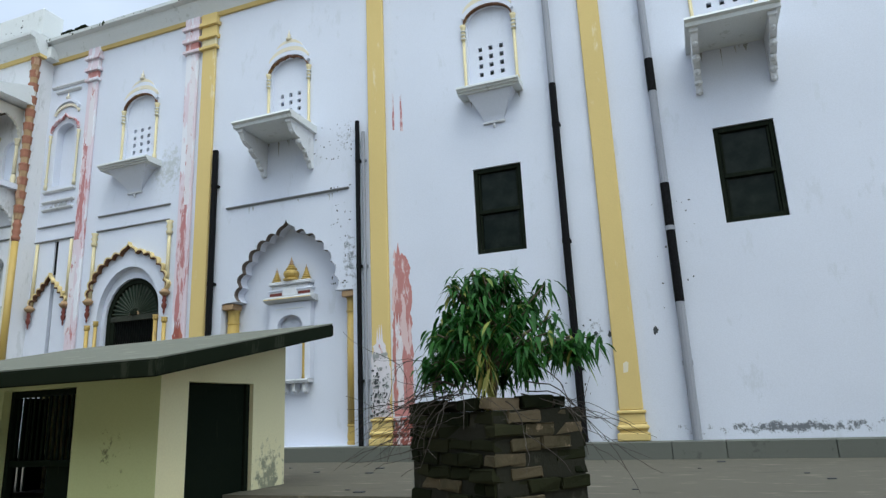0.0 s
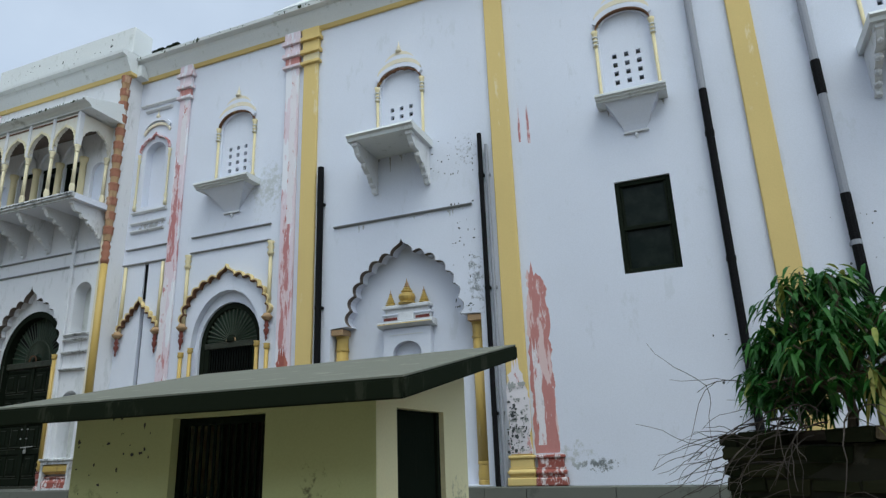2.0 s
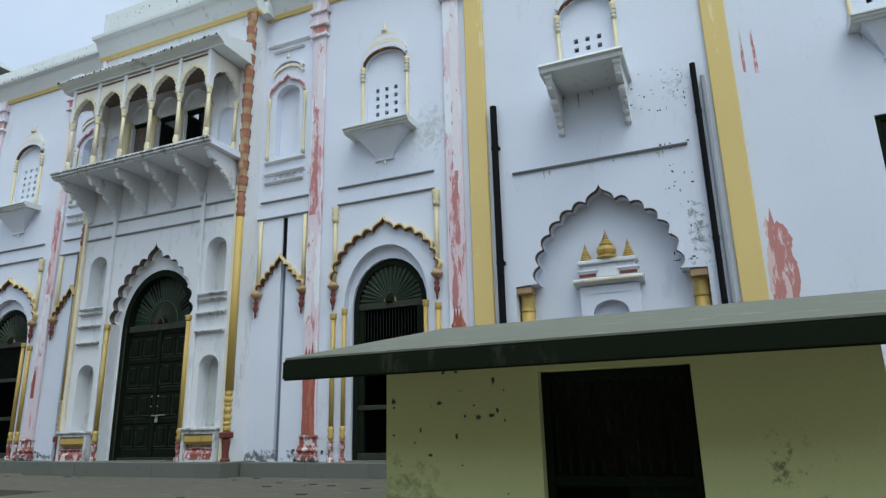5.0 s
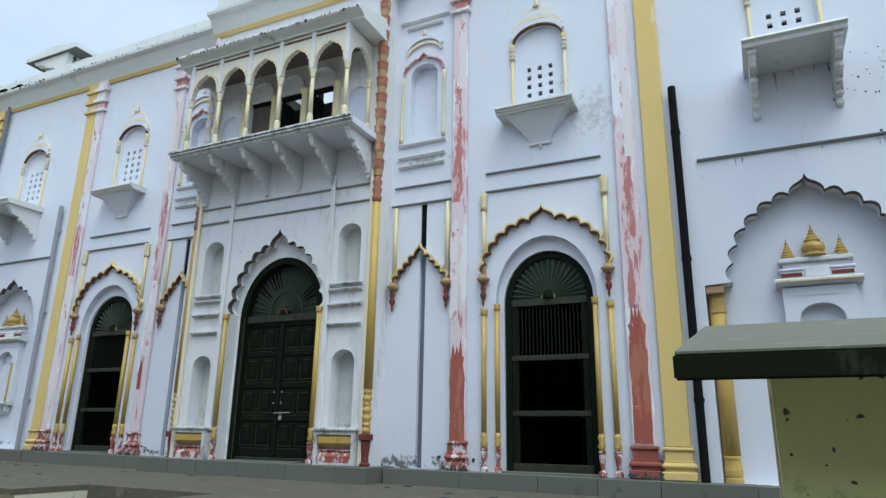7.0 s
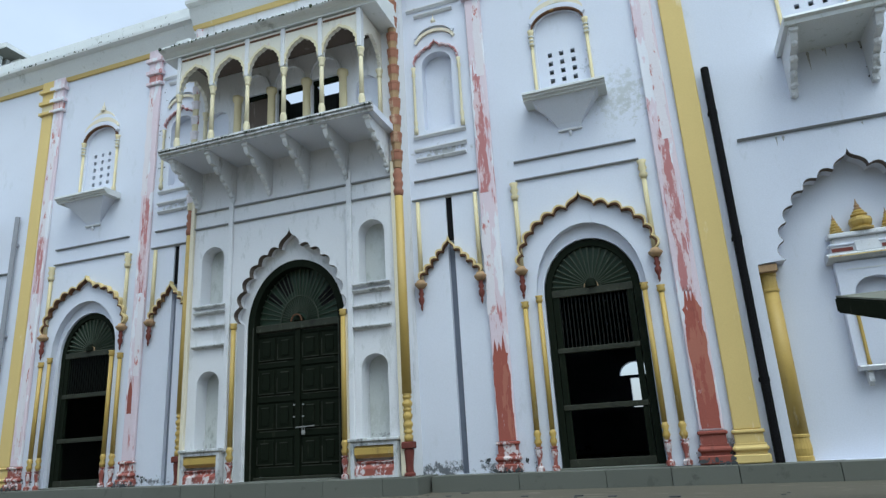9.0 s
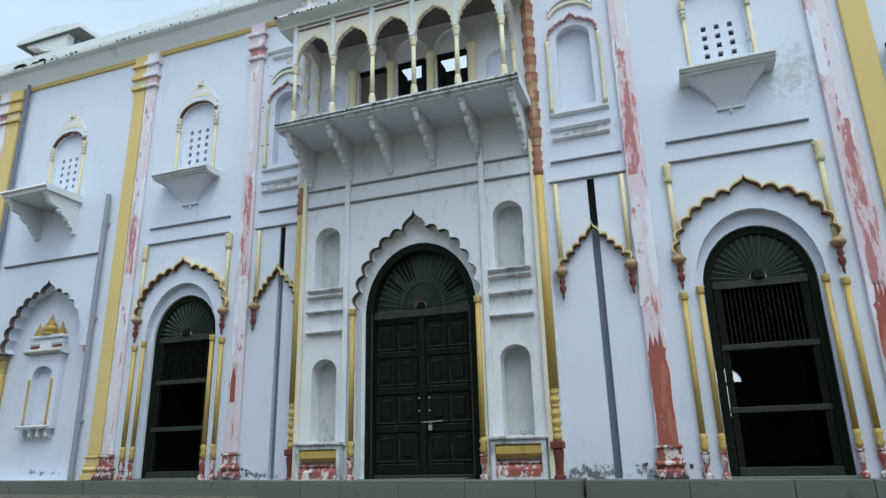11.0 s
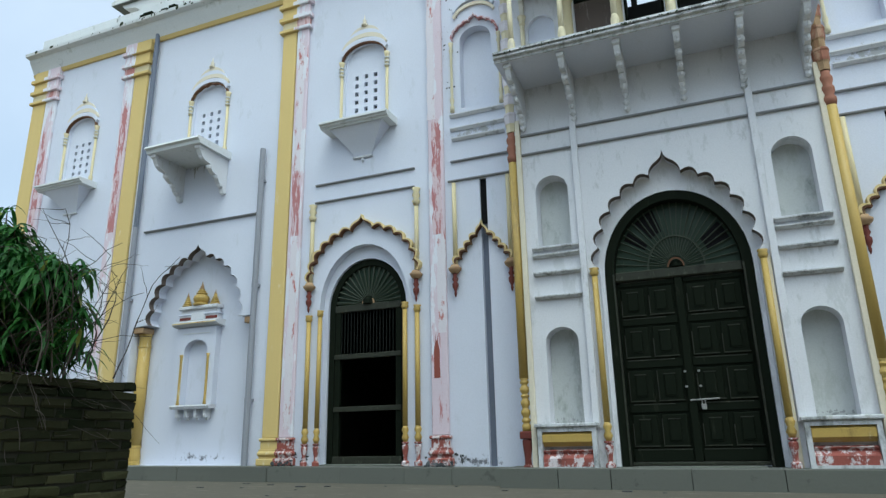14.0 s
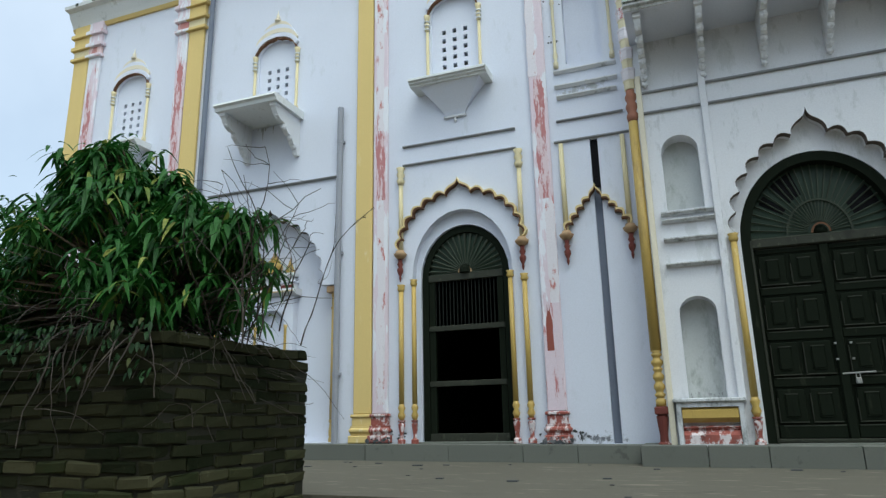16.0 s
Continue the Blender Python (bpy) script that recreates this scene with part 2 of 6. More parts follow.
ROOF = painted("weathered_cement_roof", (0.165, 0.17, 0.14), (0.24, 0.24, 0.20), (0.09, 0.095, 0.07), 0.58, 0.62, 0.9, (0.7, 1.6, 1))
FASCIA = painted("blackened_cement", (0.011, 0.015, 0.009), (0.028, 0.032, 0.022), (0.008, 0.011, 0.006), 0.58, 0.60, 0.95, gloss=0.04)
GRIME = painted("thin_grey_grime", (0.36, 0.365, 0.36), (0.52, 0.52, 0.53), (0.12, 0.125, 0.12), 0.56, 0.58, 0.95, grain=9.0)
MOULD = painted("black_mould", (0.07, 0.075, 0.08), (0.16, 0.16, 0.17), (0.03, 0.03, 0.03), 0.58, 0.60, 0.95)
GROUND = painted("packed_earth", (0.38, 0.335, 0.255), (0.43, 0.385, 0.30), (0.28, 0.245, 0.19), 0.58, 0.60, 0.95, (1, 1, 1), 0.5)
SOIL = painted("dark_soil", (0.04, 0.032, 0.022), (0.07, 0.055, 0.04), (0.02, 0.016, 0.01), 0.58, 0.60, 0.95, (1, 1, 1), 0.6)
BRICK = painted("mossy_old_brick", (0.065, 0.056, 0.035), (0.22, 0.17, 0.115), (0.018, 0.024, 0.012), 0.58, 0.50, 0.95, (1.5, 1.5, 1.5), 0.9, 0.45, gloss=0.05)
MOSS = painted("dark_moss", (0.035, 0.045, 0.025), (0.10, 0.11, 0.08), (0.012, 0.016, 0.01), 0.58, 0.55, 0.95)
GREENBRICK = painted("damp_olive_brick", (0.024, 0.028, 0.012), (0.066, 0.062, 0.036), (0.014, 0.024, 0.009), 0.60, 0.48, 0.95, (1.4, 1.4, 1.4), 0.9, 0.7, gloss=0.05)
# near-black for moss, and for shade painted on courses below the bush
MOSS_SHADE_BRICK = painted("moss_and_shade_brick", (0.010, 0.012, 0.006), (0.034, 0.034, 0.018), (0.004, 0.008, 0.003), 0.62, 0.45, 0.95, (1.2, 1.2, 1.2), 0.9, 0.6, gloss=0.05)
MORTAR = painted("damp_mortar", (0.018, 0.018, 0.012), (0.035, 0.034, 0.024), (0.008, 0.010, 0.006), 0.58, 0.58, 0.95, (1, 1, 1), 0.8)
BARK = painted("grey_brown_bark", (0.12, 0.095, 0.07), (0.18, 0.15, 0.12), (0.05, 0.04, 0.03), 0.58, 0.60, 0.9, (3, 3, 0.7), 0.8)
TWIG = painted("dry_twig", (0.05, 0.042, 0.036), (0.11, 0.095, 0.08), (0.04, 0.035, 0.03), 0.58, 0.60, 0.9)
STEEL = painted("dull_steel", (0.30, 0.30, 0.29), (0.35, 0.33, 0.30), (0.15, 0.13, 0.11), 0.64, 0.68, 0.35, gloss=0.5)


GLASS, nt, b, pos = mat_base("dark_dusty_glass", 0.22)
b.inputs["Specular IOR Level"].default_value = 0.08
nt.links.new(mix(nt, ramp(nt, noise_node(nt, pos, 5, 6), 0.4, 0.7), (0.006, 0.010, 0.008), (0.018, 0.022, 0.018)), b.inputs["Base Color"])


def leaf_mat(name, a, b_, c):
    m, nt, b, pos = mat_base(name, 0.5)
    b.inputs["Specular IOR Level"].default_value = 0.16
    geo = nt.nodes.new("ShaderNodeNewGeometry")
    r = geo.outputs["Random Per Island"]
    col = mix(nt, r, a, b_)
    col = mix(nt, ramp(nt, r, 0.93, 0.97), col, c)
    col = mix(nt, scaled(nt, ramp(nt, noise_node(nt, pos, 25, 4), 0.4, 0.7), 0.35), col, b_)
    nt.links.new(col, b.inputs["Base Color"])
    b.inputs["Transmission Weight"].default_value = 0.0
    b.inputs["Subsurface Weight"].default_value = 0.0
    tr = nt.nodes.new("ShaderNodeBsdfTranslucent")
    nt.links.new(col, tr.inputs["Color"])
    ms = nt.nodes.new("ShaderNodeMixShader")
    ms.inputs["Fac"].default_value = 0.25
    nt.links.new(b.outputs["BSDF"], ms.inputs[1])
    nt.links.new(tr.outputs["BSDF"], ms.inputs[2])
    nt.links.new(ms.outputs["Shader"], nt.nodes["Material Output"].inputs["Surface"])
    return m


LEAF = leaf_mat("mango_leaf", (0.013, 0.058, 0.010), (0.046, 0.135, 0.024), (0.25, 0.27, 0.06))
# darkened copy of the leaf: shade over the planter put into colour
LEAF_DARK = leaf_mat("shaded_creeper_leaf", (0.008, 0.028, 0.007), (0.022, 0.055, 0.014), (0.06, 0.07, 0.02))
DRYLEAF = leaf_mat("yellowed_leaf", (0.36, 0.33, 0.10), (0.26, 0.27, 0.08), (0.20, 0.13, 0.05))
LEAF_FAR = leaf_mat("tree_leaf", (0.025, 0.075, 0.018), (0.06, 0.14, 0.035), (0.12, 0.16, 0.05))

# ---- mesh helpers ----
origin = {}


def thing(name, at, label, category, group="", kind=""):
    ob = new(name)
    ob.location = at
    ob.empty_display_size = 0.1
    origin[ob] = Vector(at)
    return tagged(ob, label, category, group, kind)


def part(name, bm, material, parent=None, label="", smooth=False):
    me = bpy.data.meshes.new(name)
    bmesh.ops.recalc_face_normals(bm, faces=bm.faces)
    if parent is not None:
        bmesh.ops.translate(bm, verts=bm.verts, vec=-origin[parent])
    for f in bm.faces:
        f.smooth = smooth
    bm.to_mesh(me)
    bm.free()
    me.materials.append(material)
    ob = new(name, me)
    if parent is not None:
        ob.parent = parent
        origin[ob] = origin[parent]
    return tagged(ob, label)


def structure(name, bm, material, label, category):
    return tagged(part(name, bm, material), label, category, kind="structure")


def B():
    return bmesh.new()


def box(bm, x0, x1, y0, y1, z0, z1, bevel=0.0):
    vs = [bm.verts.new((x, y, z)) for z in (z0, z1) for y in (y0, y1) for x in (x0, x1)]
    fs = [bm.faces.new([vs[i] for i in q]) for q in ((0, 2, 3, 1), (4, 5, 7, 6), (0, 1, 5, 4), (2, 6, 7, 3), (0, 4, 6, 2), (1, 3, 7, 5))]
    if bevel:
        es = list({e for f in fs for e in f.edges})
        bmesh.ops.bevel(bm, geom=es, offset=bevel, segments=1, affect="EDGES")
    return bm


def prism(bm, pts, a0, a1, axis="y"):
    """A polygon of (u, z) drawn out along y (u is x) or along x (u is y)."""
    def at(p, a):
        return (p[0], a, p[1]) if axis == "y" else (a, p[0], p[1])
    lo = [bm.verts.new(at(p, a0)) for p in pts]
    hi = [bm.verts.new(at(p, a1)) for p in pts]
    n = len(pts)
    bm.faces.new(lo)
    bm.faces.new(hi[::-1])
    for i in range(n):
        bm.faces.new((lo[i], hi[i], hi[(i + 1) % n], lo[(i + 1) % n]))
    return bm


def sheet(bm, outline, holes, y0, y1):
    """A wall from an outline of (x, z) with holes right through it, from y0 back to y1."""
    edges = []
    for loop in (outline, *holes):
        vs = [bm.verts.new((x, y0, z)) for x, z in loop]
        edges += [bm.edges.new((vs[i], vs[(i + 1) % len(vs)])) for i in range(len(vs))]
    fill = bmesh.ops.triangle_fill(bm, use_beauty=True, edges=edges, normal=(0, -1, 0))
    faces = [g for g in fill["geom"] if isinstance(g, bmesh.types.BMFace)]
    ext = bmesh.ops.extrude_face_region(bm, geom=faces, use_keep_orig=True)
    moved = [g for g in ext["geom"] if isinstance(g, bmesh.types.BMVert)]
    bmesh.ops.translate(bm, verts=moved, vec=(0, y1 - y0, 0))
    return bm


def rect(x0, x1, z0, z1):
    return [(x0, z0), (x1, z0), (x1, z1), (x0, z1)]


def arch(cx, half, z0, spring, top, n=14):
    """A round-headed opening's outline."""
    pts = [(cx - half, z0), (cx + half, z0)]
    for i in range(n + 1):
        a = math.pi * i / n
        pts.append((cx + half * math.cos(a), spring + (top - spring) * math.sin(a)))
    return pts


def foil_line(cx, half, spring, shoulder, tip, lobes, bulge=0.16, n=5, straight=False):
    """The line of a cusped arch from its right spring over the ogee tip to its left spring."""
    side = []
    cusps = [(half * math.cos(a), spring + (shoulder - spring) * math.sin(a)) for a in [radians(78) * i / lobes for i in range(lobes + 1)]]
    if straight:
        cusps = [(half * (1 - 0.80 * i / lobes), spring + (shoulder - spring) * i / lobes) for i in range(lobes + 1)]
    for (ax, az), (bx, bz) in zip(cusps, cusps[1:]):
        dx, dz = bx - ax, bz - az
        for k in range(n):
            s = k / n
            o = bulge * 4 * s * (1 - s)
            side.append((ax + dx * s + dz * o, az + dz * s - dx * o))
    side.append(cusps[-1])
    cx0, cz0 = cusps[-1]
    for kx, kz in ((0.97, 0.16), (0.85, 0.32), (0.62, 0.47), (0.36, 0.58), (0.17, 0.68), (0.06, 0.82)):
        side.append((cx0 * kx, cz0 + (tip - cz0) * kz))
    right = [(cx + x, z) for x, z in side]
    left = [(cx - x, z) for x, z in side[::-1]]
    return right + [(cx, tip)] + left


def foil_opening(cx, half, z0, spring, shoulder, tip, lobes, bulge=0.16):
    return [(cx - half, z0), (cx + half, z0)] + foil_line(cx, half, spring, shoulder, tip, lobes, bulge)


def ribbon(bm, pts, width, y0, y1, inward):
    """A moulding along a line of (x, z), laid off towards the point inward."""
    ix, iz = inward
    ins = []
    for i, (x, z) in enumerate(pts):
        d = Vector((ix - x, iz - z)).normalized()
        ins.append((x + d.x * width, z + d.y * width))
    rows = [[bm.verts.new((x, y, z)) for x, z in line] for line, y in ((pts, y0), (ins, y0), (ins, y1), (pts, y1))]
    for i in range(len(pts) - 1):
        for a in range(4):
            b = (a + 1) % 4
            bm.faces.new((rows[a][i], rows[a][i + 1], rows[b][i + 1], rows[b][i]))
    for i in (0, len(pts) - 1):
        bm.faces.new([r[i] for r in rows])
    return bm


def lathe(bm, x, y, profile, n=14):
    rings = []
    for r, z in profile:
        rings.append([bm.verts.new((x + r * math.cos(2 * math.pi * i / n), y + r * math.sin(2 * math.pi * i / n), z)) for i in range(n)])
    for a, b in zip(rings, rings[1:]):
        for i in range(n):
            bm.faces.new((a[i], a[(i + 1) % n], b[(i + 1) % n], b[i]))
    bm.faces.new(rings[0][::-1])
    bm.faces.new(rings[-1])
    return bm


def tube(bm, pts, r0, r1, n=5):
    rings = []
    pts = [Vector(p) for p in pts]
    for i, p in enumerate(pts):
        d = (pts[min(i + 1, len(pts) - 1)] - pts[max(i - 1, 0)]).normalized()
        u = d.cross(Vector((0.31, 0.17, 0.93))).normalized()
        v = d.cross(u)
        r = r0 + (r1 - r0) * i / (len(pts) - 1)
        rings.append([bm.verts.new(p + r * (math.cos(2 * math.pi * k / n) * u + math.sin(2 * math.pi * k / n) * v)) for k in range(n)])
    for a, b in zip(rings, rings[1:]):
        for k in range(n):
            bm.faces.new((a[k], a[(k + 1) % n], b[(k + 1) % n], b[k]))
    bm.faces.new(rings[0][::-1])
    bm.faces.new(rings[-1])
    return bm


# ---- plan ----
CX, W, CY = -13.78, 8.98, 8.62       # middle of the facade, main wall, projecting middle block
LEFT_END, RIGHT_END = -25.9, 7.5


def zp(x):
    """The terrace's height, which falls gently along the facade."""
    return 0.93 - 0.0080 * (x + 10.5)


def zb(x):
    """The top of the plinth."""
    return zp(x) + 0.20


R_DOOR, L_DOOR = CX + 4.40, CX - 4.33
R_NICHE, L_NICHE = CX + 7.71, CX - 7.47
R_SLOT, L_SLOT = CX + 2.50, CX - 2.43
UPPER_R, UPPER_L = CX + 2.44, CX - 2.47
WINDOWS = {R_DOOR: "A", L_DOOR - 0.02: "A", R_NICHE + 0.03: "B", L_NICHE: "B", CX + 11.40: "C", CX - 10.60: "A", CX + 14.76: "D"}
SQUARES = (CX + 11.38, CX + 14.76)
BASE = 0.6
DEEP = 0.27                            # depth of the shrine recesses

# ---- ground and terrace ----
bm = B()
bmesh.ops.create_grid(bm, x_segments=2, y_segments=2, size=900)
structure("ground", bm, GROUND, "bare packed earth in front of the terrace", "ground")


def slab(bm, x0, x1, y0, y1, top, bottom):
    low = bottom if callable(bottom) else (lambda x: bottom)
    vs = [bm.verts.new((x, y, z)) for x, y, z in (
        (x0, y0, low(x0)), (x1, y0, low(x1)), (x1, y1, low(x1)), (x0, y1, low(x0)),
        (x0, y0, top(x0)), (x1, y0, top(x1)), (x1, y1, top(x1)), (x0, y1, top(x0)))]
    for q in ((3, 2, 1, 0), (4, 5, 6, 7), (0, 1, 5, 4), (1, 2, 6, 5), (2, 3, 7, 6), (3, 0, 4, 7)):
        bm.faces.new([vs[i] for i in q])


NX0, NX1, EDGE, NY = -14.12, -12.2, 5.15, 6.02
bm = B()
for a, b, y0 in ((-32, NX0, EDGE), (NX0, NX1, NY), (NX1, 9.5, EDGE)):
    slab(bm, a, b, y0 - (0.05 if y0 == EDGE else 0), W + 0.5, zp, (lambda x: zp(x) - 0.062) if y0 == EDGE else 0.4)
structure("floor_terrace", bm, CONCRETE, "worn grey cement terrace before the facade, scuffed and dusty", "terrace")
bm = B()
slab(bm, -32, NX0 - 0.002, EDGE, 6.2, lambda x: zp(x) - 0.064, -0.02)
slab(bm, NX1 + 0.002, 9.5, EDGE, 6.2, lambda x: zp(x) - 0.064, -0.02)
structure("wall_terrace", bm, CREAM, "grimy cream retaining wall of the terrace", "wall")
stair = thing("staircase", ((NX0 + NX1) / 2, 5.4, 0), "short cement stair let into the terrace edge", "stairs")
for i, (y, z) in enumerate(((5.70, 0.76), (5.38, 0.57), (5.06, 0.38), (4.74, 0.19))):
    part("step", box(B(), NX0 + 0.004, NX1 - 0.004, y, y + 0.322 if i else 6.018, -0.02, z, 0.012), CONCRETE, stair)

# unseen wall, added to cut low sky light on the lower facade
bm = bmesh.new()
box(bm, -45, 25, -4.3, -4.0, 0, 7.0)
structure("wall_sky_block", bm, SKYBLOCK, "unseen wall added behind the walk to block low sky", "wall")

plinth = thing("plinth", (CX, W, 0.9), "low plinth of grey stone blocks under the facade", "plinth", kind="structure")

# ---- building shell ----
OUT_W, BACK = 0.42, 19.0


def wall_holes(x0, x1):
    hs = []
    for cx in (R_DOOR, L_DOOR):
        if x0 < cx < x1:
            hs.append(arch(cx, 0.72, zb(cx), 3.42, 4.33))
    for cx in (R_NICHE, L_NICHE):
        if x0 < cx < x1:
            hs.append([(cx - 1.25, zb(cx) + 0.002), (cx + 1.25, zb(cx) + 0.002), (cx + 1.25, 3.43)] + foil_line(cx, 0.93, 3.45, 4.53, 4.75, 6, 0.33) + [(cx - 1.25, 3.43)])
    for cx in (R_SLOT, L_SLOT):
        if x0 < cx < x1:
            hs.append(rect(cx - 0.05, cx + 0.05, zb(cx), 5.06))
    for cx in (UPPER_R, UPPER_L):
        if x0 < cx < x1:
            hs.append(arch(cx, 0.25, 6.22, 7.34, 7.56, 10))
    for cx in WINDOWS:
        if x0 < cx < x1:
            hs.append(arch(cx, 0.36, 6.30, 7.46, 7.74, 10))
    for cx in SQUARES:
        if x0 < cx < x1:
            hs.append(rect(cx - 0.37, cx + 0.37, 3.72, 5.04))
    return hs


for nm, x0, x1 in (("wall_right", CX + 1.9, RIGHT_END), ("wall_left", LEFT_END, CX - 1.9)):
    bm = B()
    sheet(bm, rect(x0, x1, BASE, 9.0), wall_holes(x0, x1), W, W + OUT_W)
    structure(nm, bm, WHITE, "whitewashed plaster facade wall, streaked and chipped", "wall")

# backs of the blind recesses
for cx in (R_NICHE, L_NICHE):
    structure("wall_recess", box(B(), cx - 1.35, cx + 1.35, W + DEEP, W + 0.41, BASE, 4.9), WHITE, "whitewashed back of a cusped recess", "wall")
for cx in (UPPER_R, UPPER_L):
    structure("wall_blind_window", box(B(), cx - 0.33, cx + 0.33, W + 0.16, W + 0.32, 6.1, 7.7), WHITE, "whitewashed back of a blind window", "wall")
for cx in (R_SLOT, L_SLOT):
    # black fill stands in for the shade in the groove's upper stretch
    structure("wall_channel_shade", box(B(), cx - 0.048, cx + 0.048, W + 0.03, W + 0.068, 4.40, 5.055), BLACK, "black fill painting the shade in a channel's upper stretch", "channel")
    structure("wall_channel", box(B(), cx - 0.12, cx + 0.12, W + 0.07, W + 0.2, BASE, 5.2), SLOT, "slate-blue painted rainwater channel let into the wall", "channel")

# middle block
hx = 1.90
holes = [foil_opening(CX, 0.89, zb(CX), 3.48, 4.60, 4.88, 6, 0.34)]
for s in (-1, 1):
    holes.append(arch(CX + s * 1.39, 0.20, 1.66, 2.62, 2.80, 10))
    holes.append(arch(CX + s * 1.39, 0.21, 3.84, 4.58, 4.78, 10))
upper = []
for i in (-1, 0, 1):
    upper.append(rect(CX + i * 0.66 - 0.25, CX + i * 0.66 + 0.25, 6.18, 7.36))
for i in (-2, 2):
    upper.append(arch(CX + i * 0.69, 0.19, 6.22, 7.0, 7.2, 10))
bm = B()
sheet(bm, rect(CX - hx, CX + hx, BASE, 6.05), holes, CY, W + OUT_W)
sheet(bm, rect(CX - hx, CX + hx, 6.05, 9.0), upper, CY, CY + 0.22)
for s in (-1, 1):
    box(bm, CX + min(s * 1.75, s * 1.9), CX + max(s * 1.75, s * 1.9), CY + 0.2205, 9.549, 6.0505, 8.999)
structure("wall_middle", bm, WASH, "projecting whitewashed middle block of the facade", "wall")
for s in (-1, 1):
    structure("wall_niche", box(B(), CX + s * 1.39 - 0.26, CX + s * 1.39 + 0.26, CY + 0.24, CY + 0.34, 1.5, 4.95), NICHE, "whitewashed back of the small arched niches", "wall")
    structure("wall_niche", box(B(), CX + s * 1.38 - 0.26, CX + s * 1.38 + 0.26, CY + 0.07, CY + 0.2, 6.1, 7.3), WHITE, "whitewashed back of a gallery niche", "wall")

# dim rooms behind, their shade put into near-black plaster
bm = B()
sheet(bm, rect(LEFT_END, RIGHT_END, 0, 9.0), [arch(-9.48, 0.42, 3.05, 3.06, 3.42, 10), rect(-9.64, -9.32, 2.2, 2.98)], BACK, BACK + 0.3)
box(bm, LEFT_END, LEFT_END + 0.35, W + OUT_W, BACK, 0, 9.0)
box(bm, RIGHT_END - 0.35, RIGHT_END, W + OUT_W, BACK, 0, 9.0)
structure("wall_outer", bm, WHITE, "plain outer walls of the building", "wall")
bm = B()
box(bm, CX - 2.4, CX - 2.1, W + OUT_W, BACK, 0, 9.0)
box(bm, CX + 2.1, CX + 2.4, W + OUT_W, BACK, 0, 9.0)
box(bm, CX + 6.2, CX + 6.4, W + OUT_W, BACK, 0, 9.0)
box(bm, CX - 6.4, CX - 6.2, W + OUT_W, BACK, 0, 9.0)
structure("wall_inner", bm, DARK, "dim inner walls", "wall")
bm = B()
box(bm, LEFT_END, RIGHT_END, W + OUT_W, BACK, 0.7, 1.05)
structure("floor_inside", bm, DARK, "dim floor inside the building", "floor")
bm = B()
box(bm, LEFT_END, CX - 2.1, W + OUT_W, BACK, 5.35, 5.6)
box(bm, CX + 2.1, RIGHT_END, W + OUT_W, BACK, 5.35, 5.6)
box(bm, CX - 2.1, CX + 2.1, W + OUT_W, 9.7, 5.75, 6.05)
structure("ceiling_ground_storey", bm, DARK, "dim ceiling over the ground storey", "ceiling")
bm = B()
box(bm, LEFT_END, CX - 2.1, W + 0.1, BACK + 0.3, 9.0, 9.25)
box(bm, CX + 2.1, RIGHT_END, W + 0.1, BACK + 0.3, 9.0, 9.25)
box(bm, CX - 2.1, CX + 2.1, CY + 0.1, 9.7, 9.0, 9.25)
structure("ceiling_roof_slab", bm, GREYWASH, "flat roof slab over the upper storey", "roof")
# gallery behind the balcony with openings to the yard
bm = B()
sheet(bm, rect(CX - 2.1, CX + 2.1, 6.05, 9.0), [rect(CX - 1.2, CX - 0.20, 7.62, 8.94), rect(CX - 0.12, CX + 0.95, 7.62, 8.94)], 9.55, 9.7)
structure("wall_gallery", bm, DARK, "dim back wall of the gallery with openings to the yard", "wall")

# ---- cornice and parapet ----
def cornice_run(x0, x1, y, name):
    """A moulded cornice: ochre fillet, white cove, grey lip and the parapet above."""
    bm = B()
    prism(bm, [(y + 0.1, 8.98), (y - 0.04, 8.98), (y - 0.075, 9.04), (y + 0.1, 9.04)], x0, x1, "x")
    structure("trim_" + name, bm, YELLOW, "ochre painted fillet under the cornice", "cornice")
    bm = B()
    prism(bm, [(y + 0.1, 9.041), (y - 0.06, 9.041), (y - 0.10, 9.12), (y - 0.18, 9.25), (y - 0.20, 9.32), (y - 0.30, 9.34), (y - 0.31, 9.40), (y - 0.26, 9.44), (y + 0.1, 9.46)], x0, x1, "x")
    structure("trim_cornice_" + name, bm, GREYWASH, "weathered whitewashed cornice with a stained lip", "cornice")


cornice_run(CX + 1.9, RIGHT_END, W, "right")
cornice_run(LEFT_END - 0.1, CX - 1.9, W, "left")
cornice_run(CX - 2.0, CX + 2.0, CY, "middle")
bm = B()
box(bm, CX + 2.02, RIGHT_END, W - 0.05, W + 0.2, 9.46, 9.66, 0.02)
structure("wall_parapet_right", bm, GREYWASH, "low weathered roof parapet", "parapet")
bm = B()
box(bm, LEFT_END, CX - 2.02, W - 0.05, W + 0.2, 9.46, 9.86, 0.02)
structure("wall_parapet_left", bm, GREYWASH, "weathered roof parapet with flaking wash", "parapet")
bm = B()
box(bm, CX - 2.0, CX + 2.0, CY - 0.08, CY + 0.4, 9.46, 10.08, 0.02)
structure("wall_parapet_middle", bm, GREYWASH, "tall parapet over the middle block, flaking wash", "parapet")


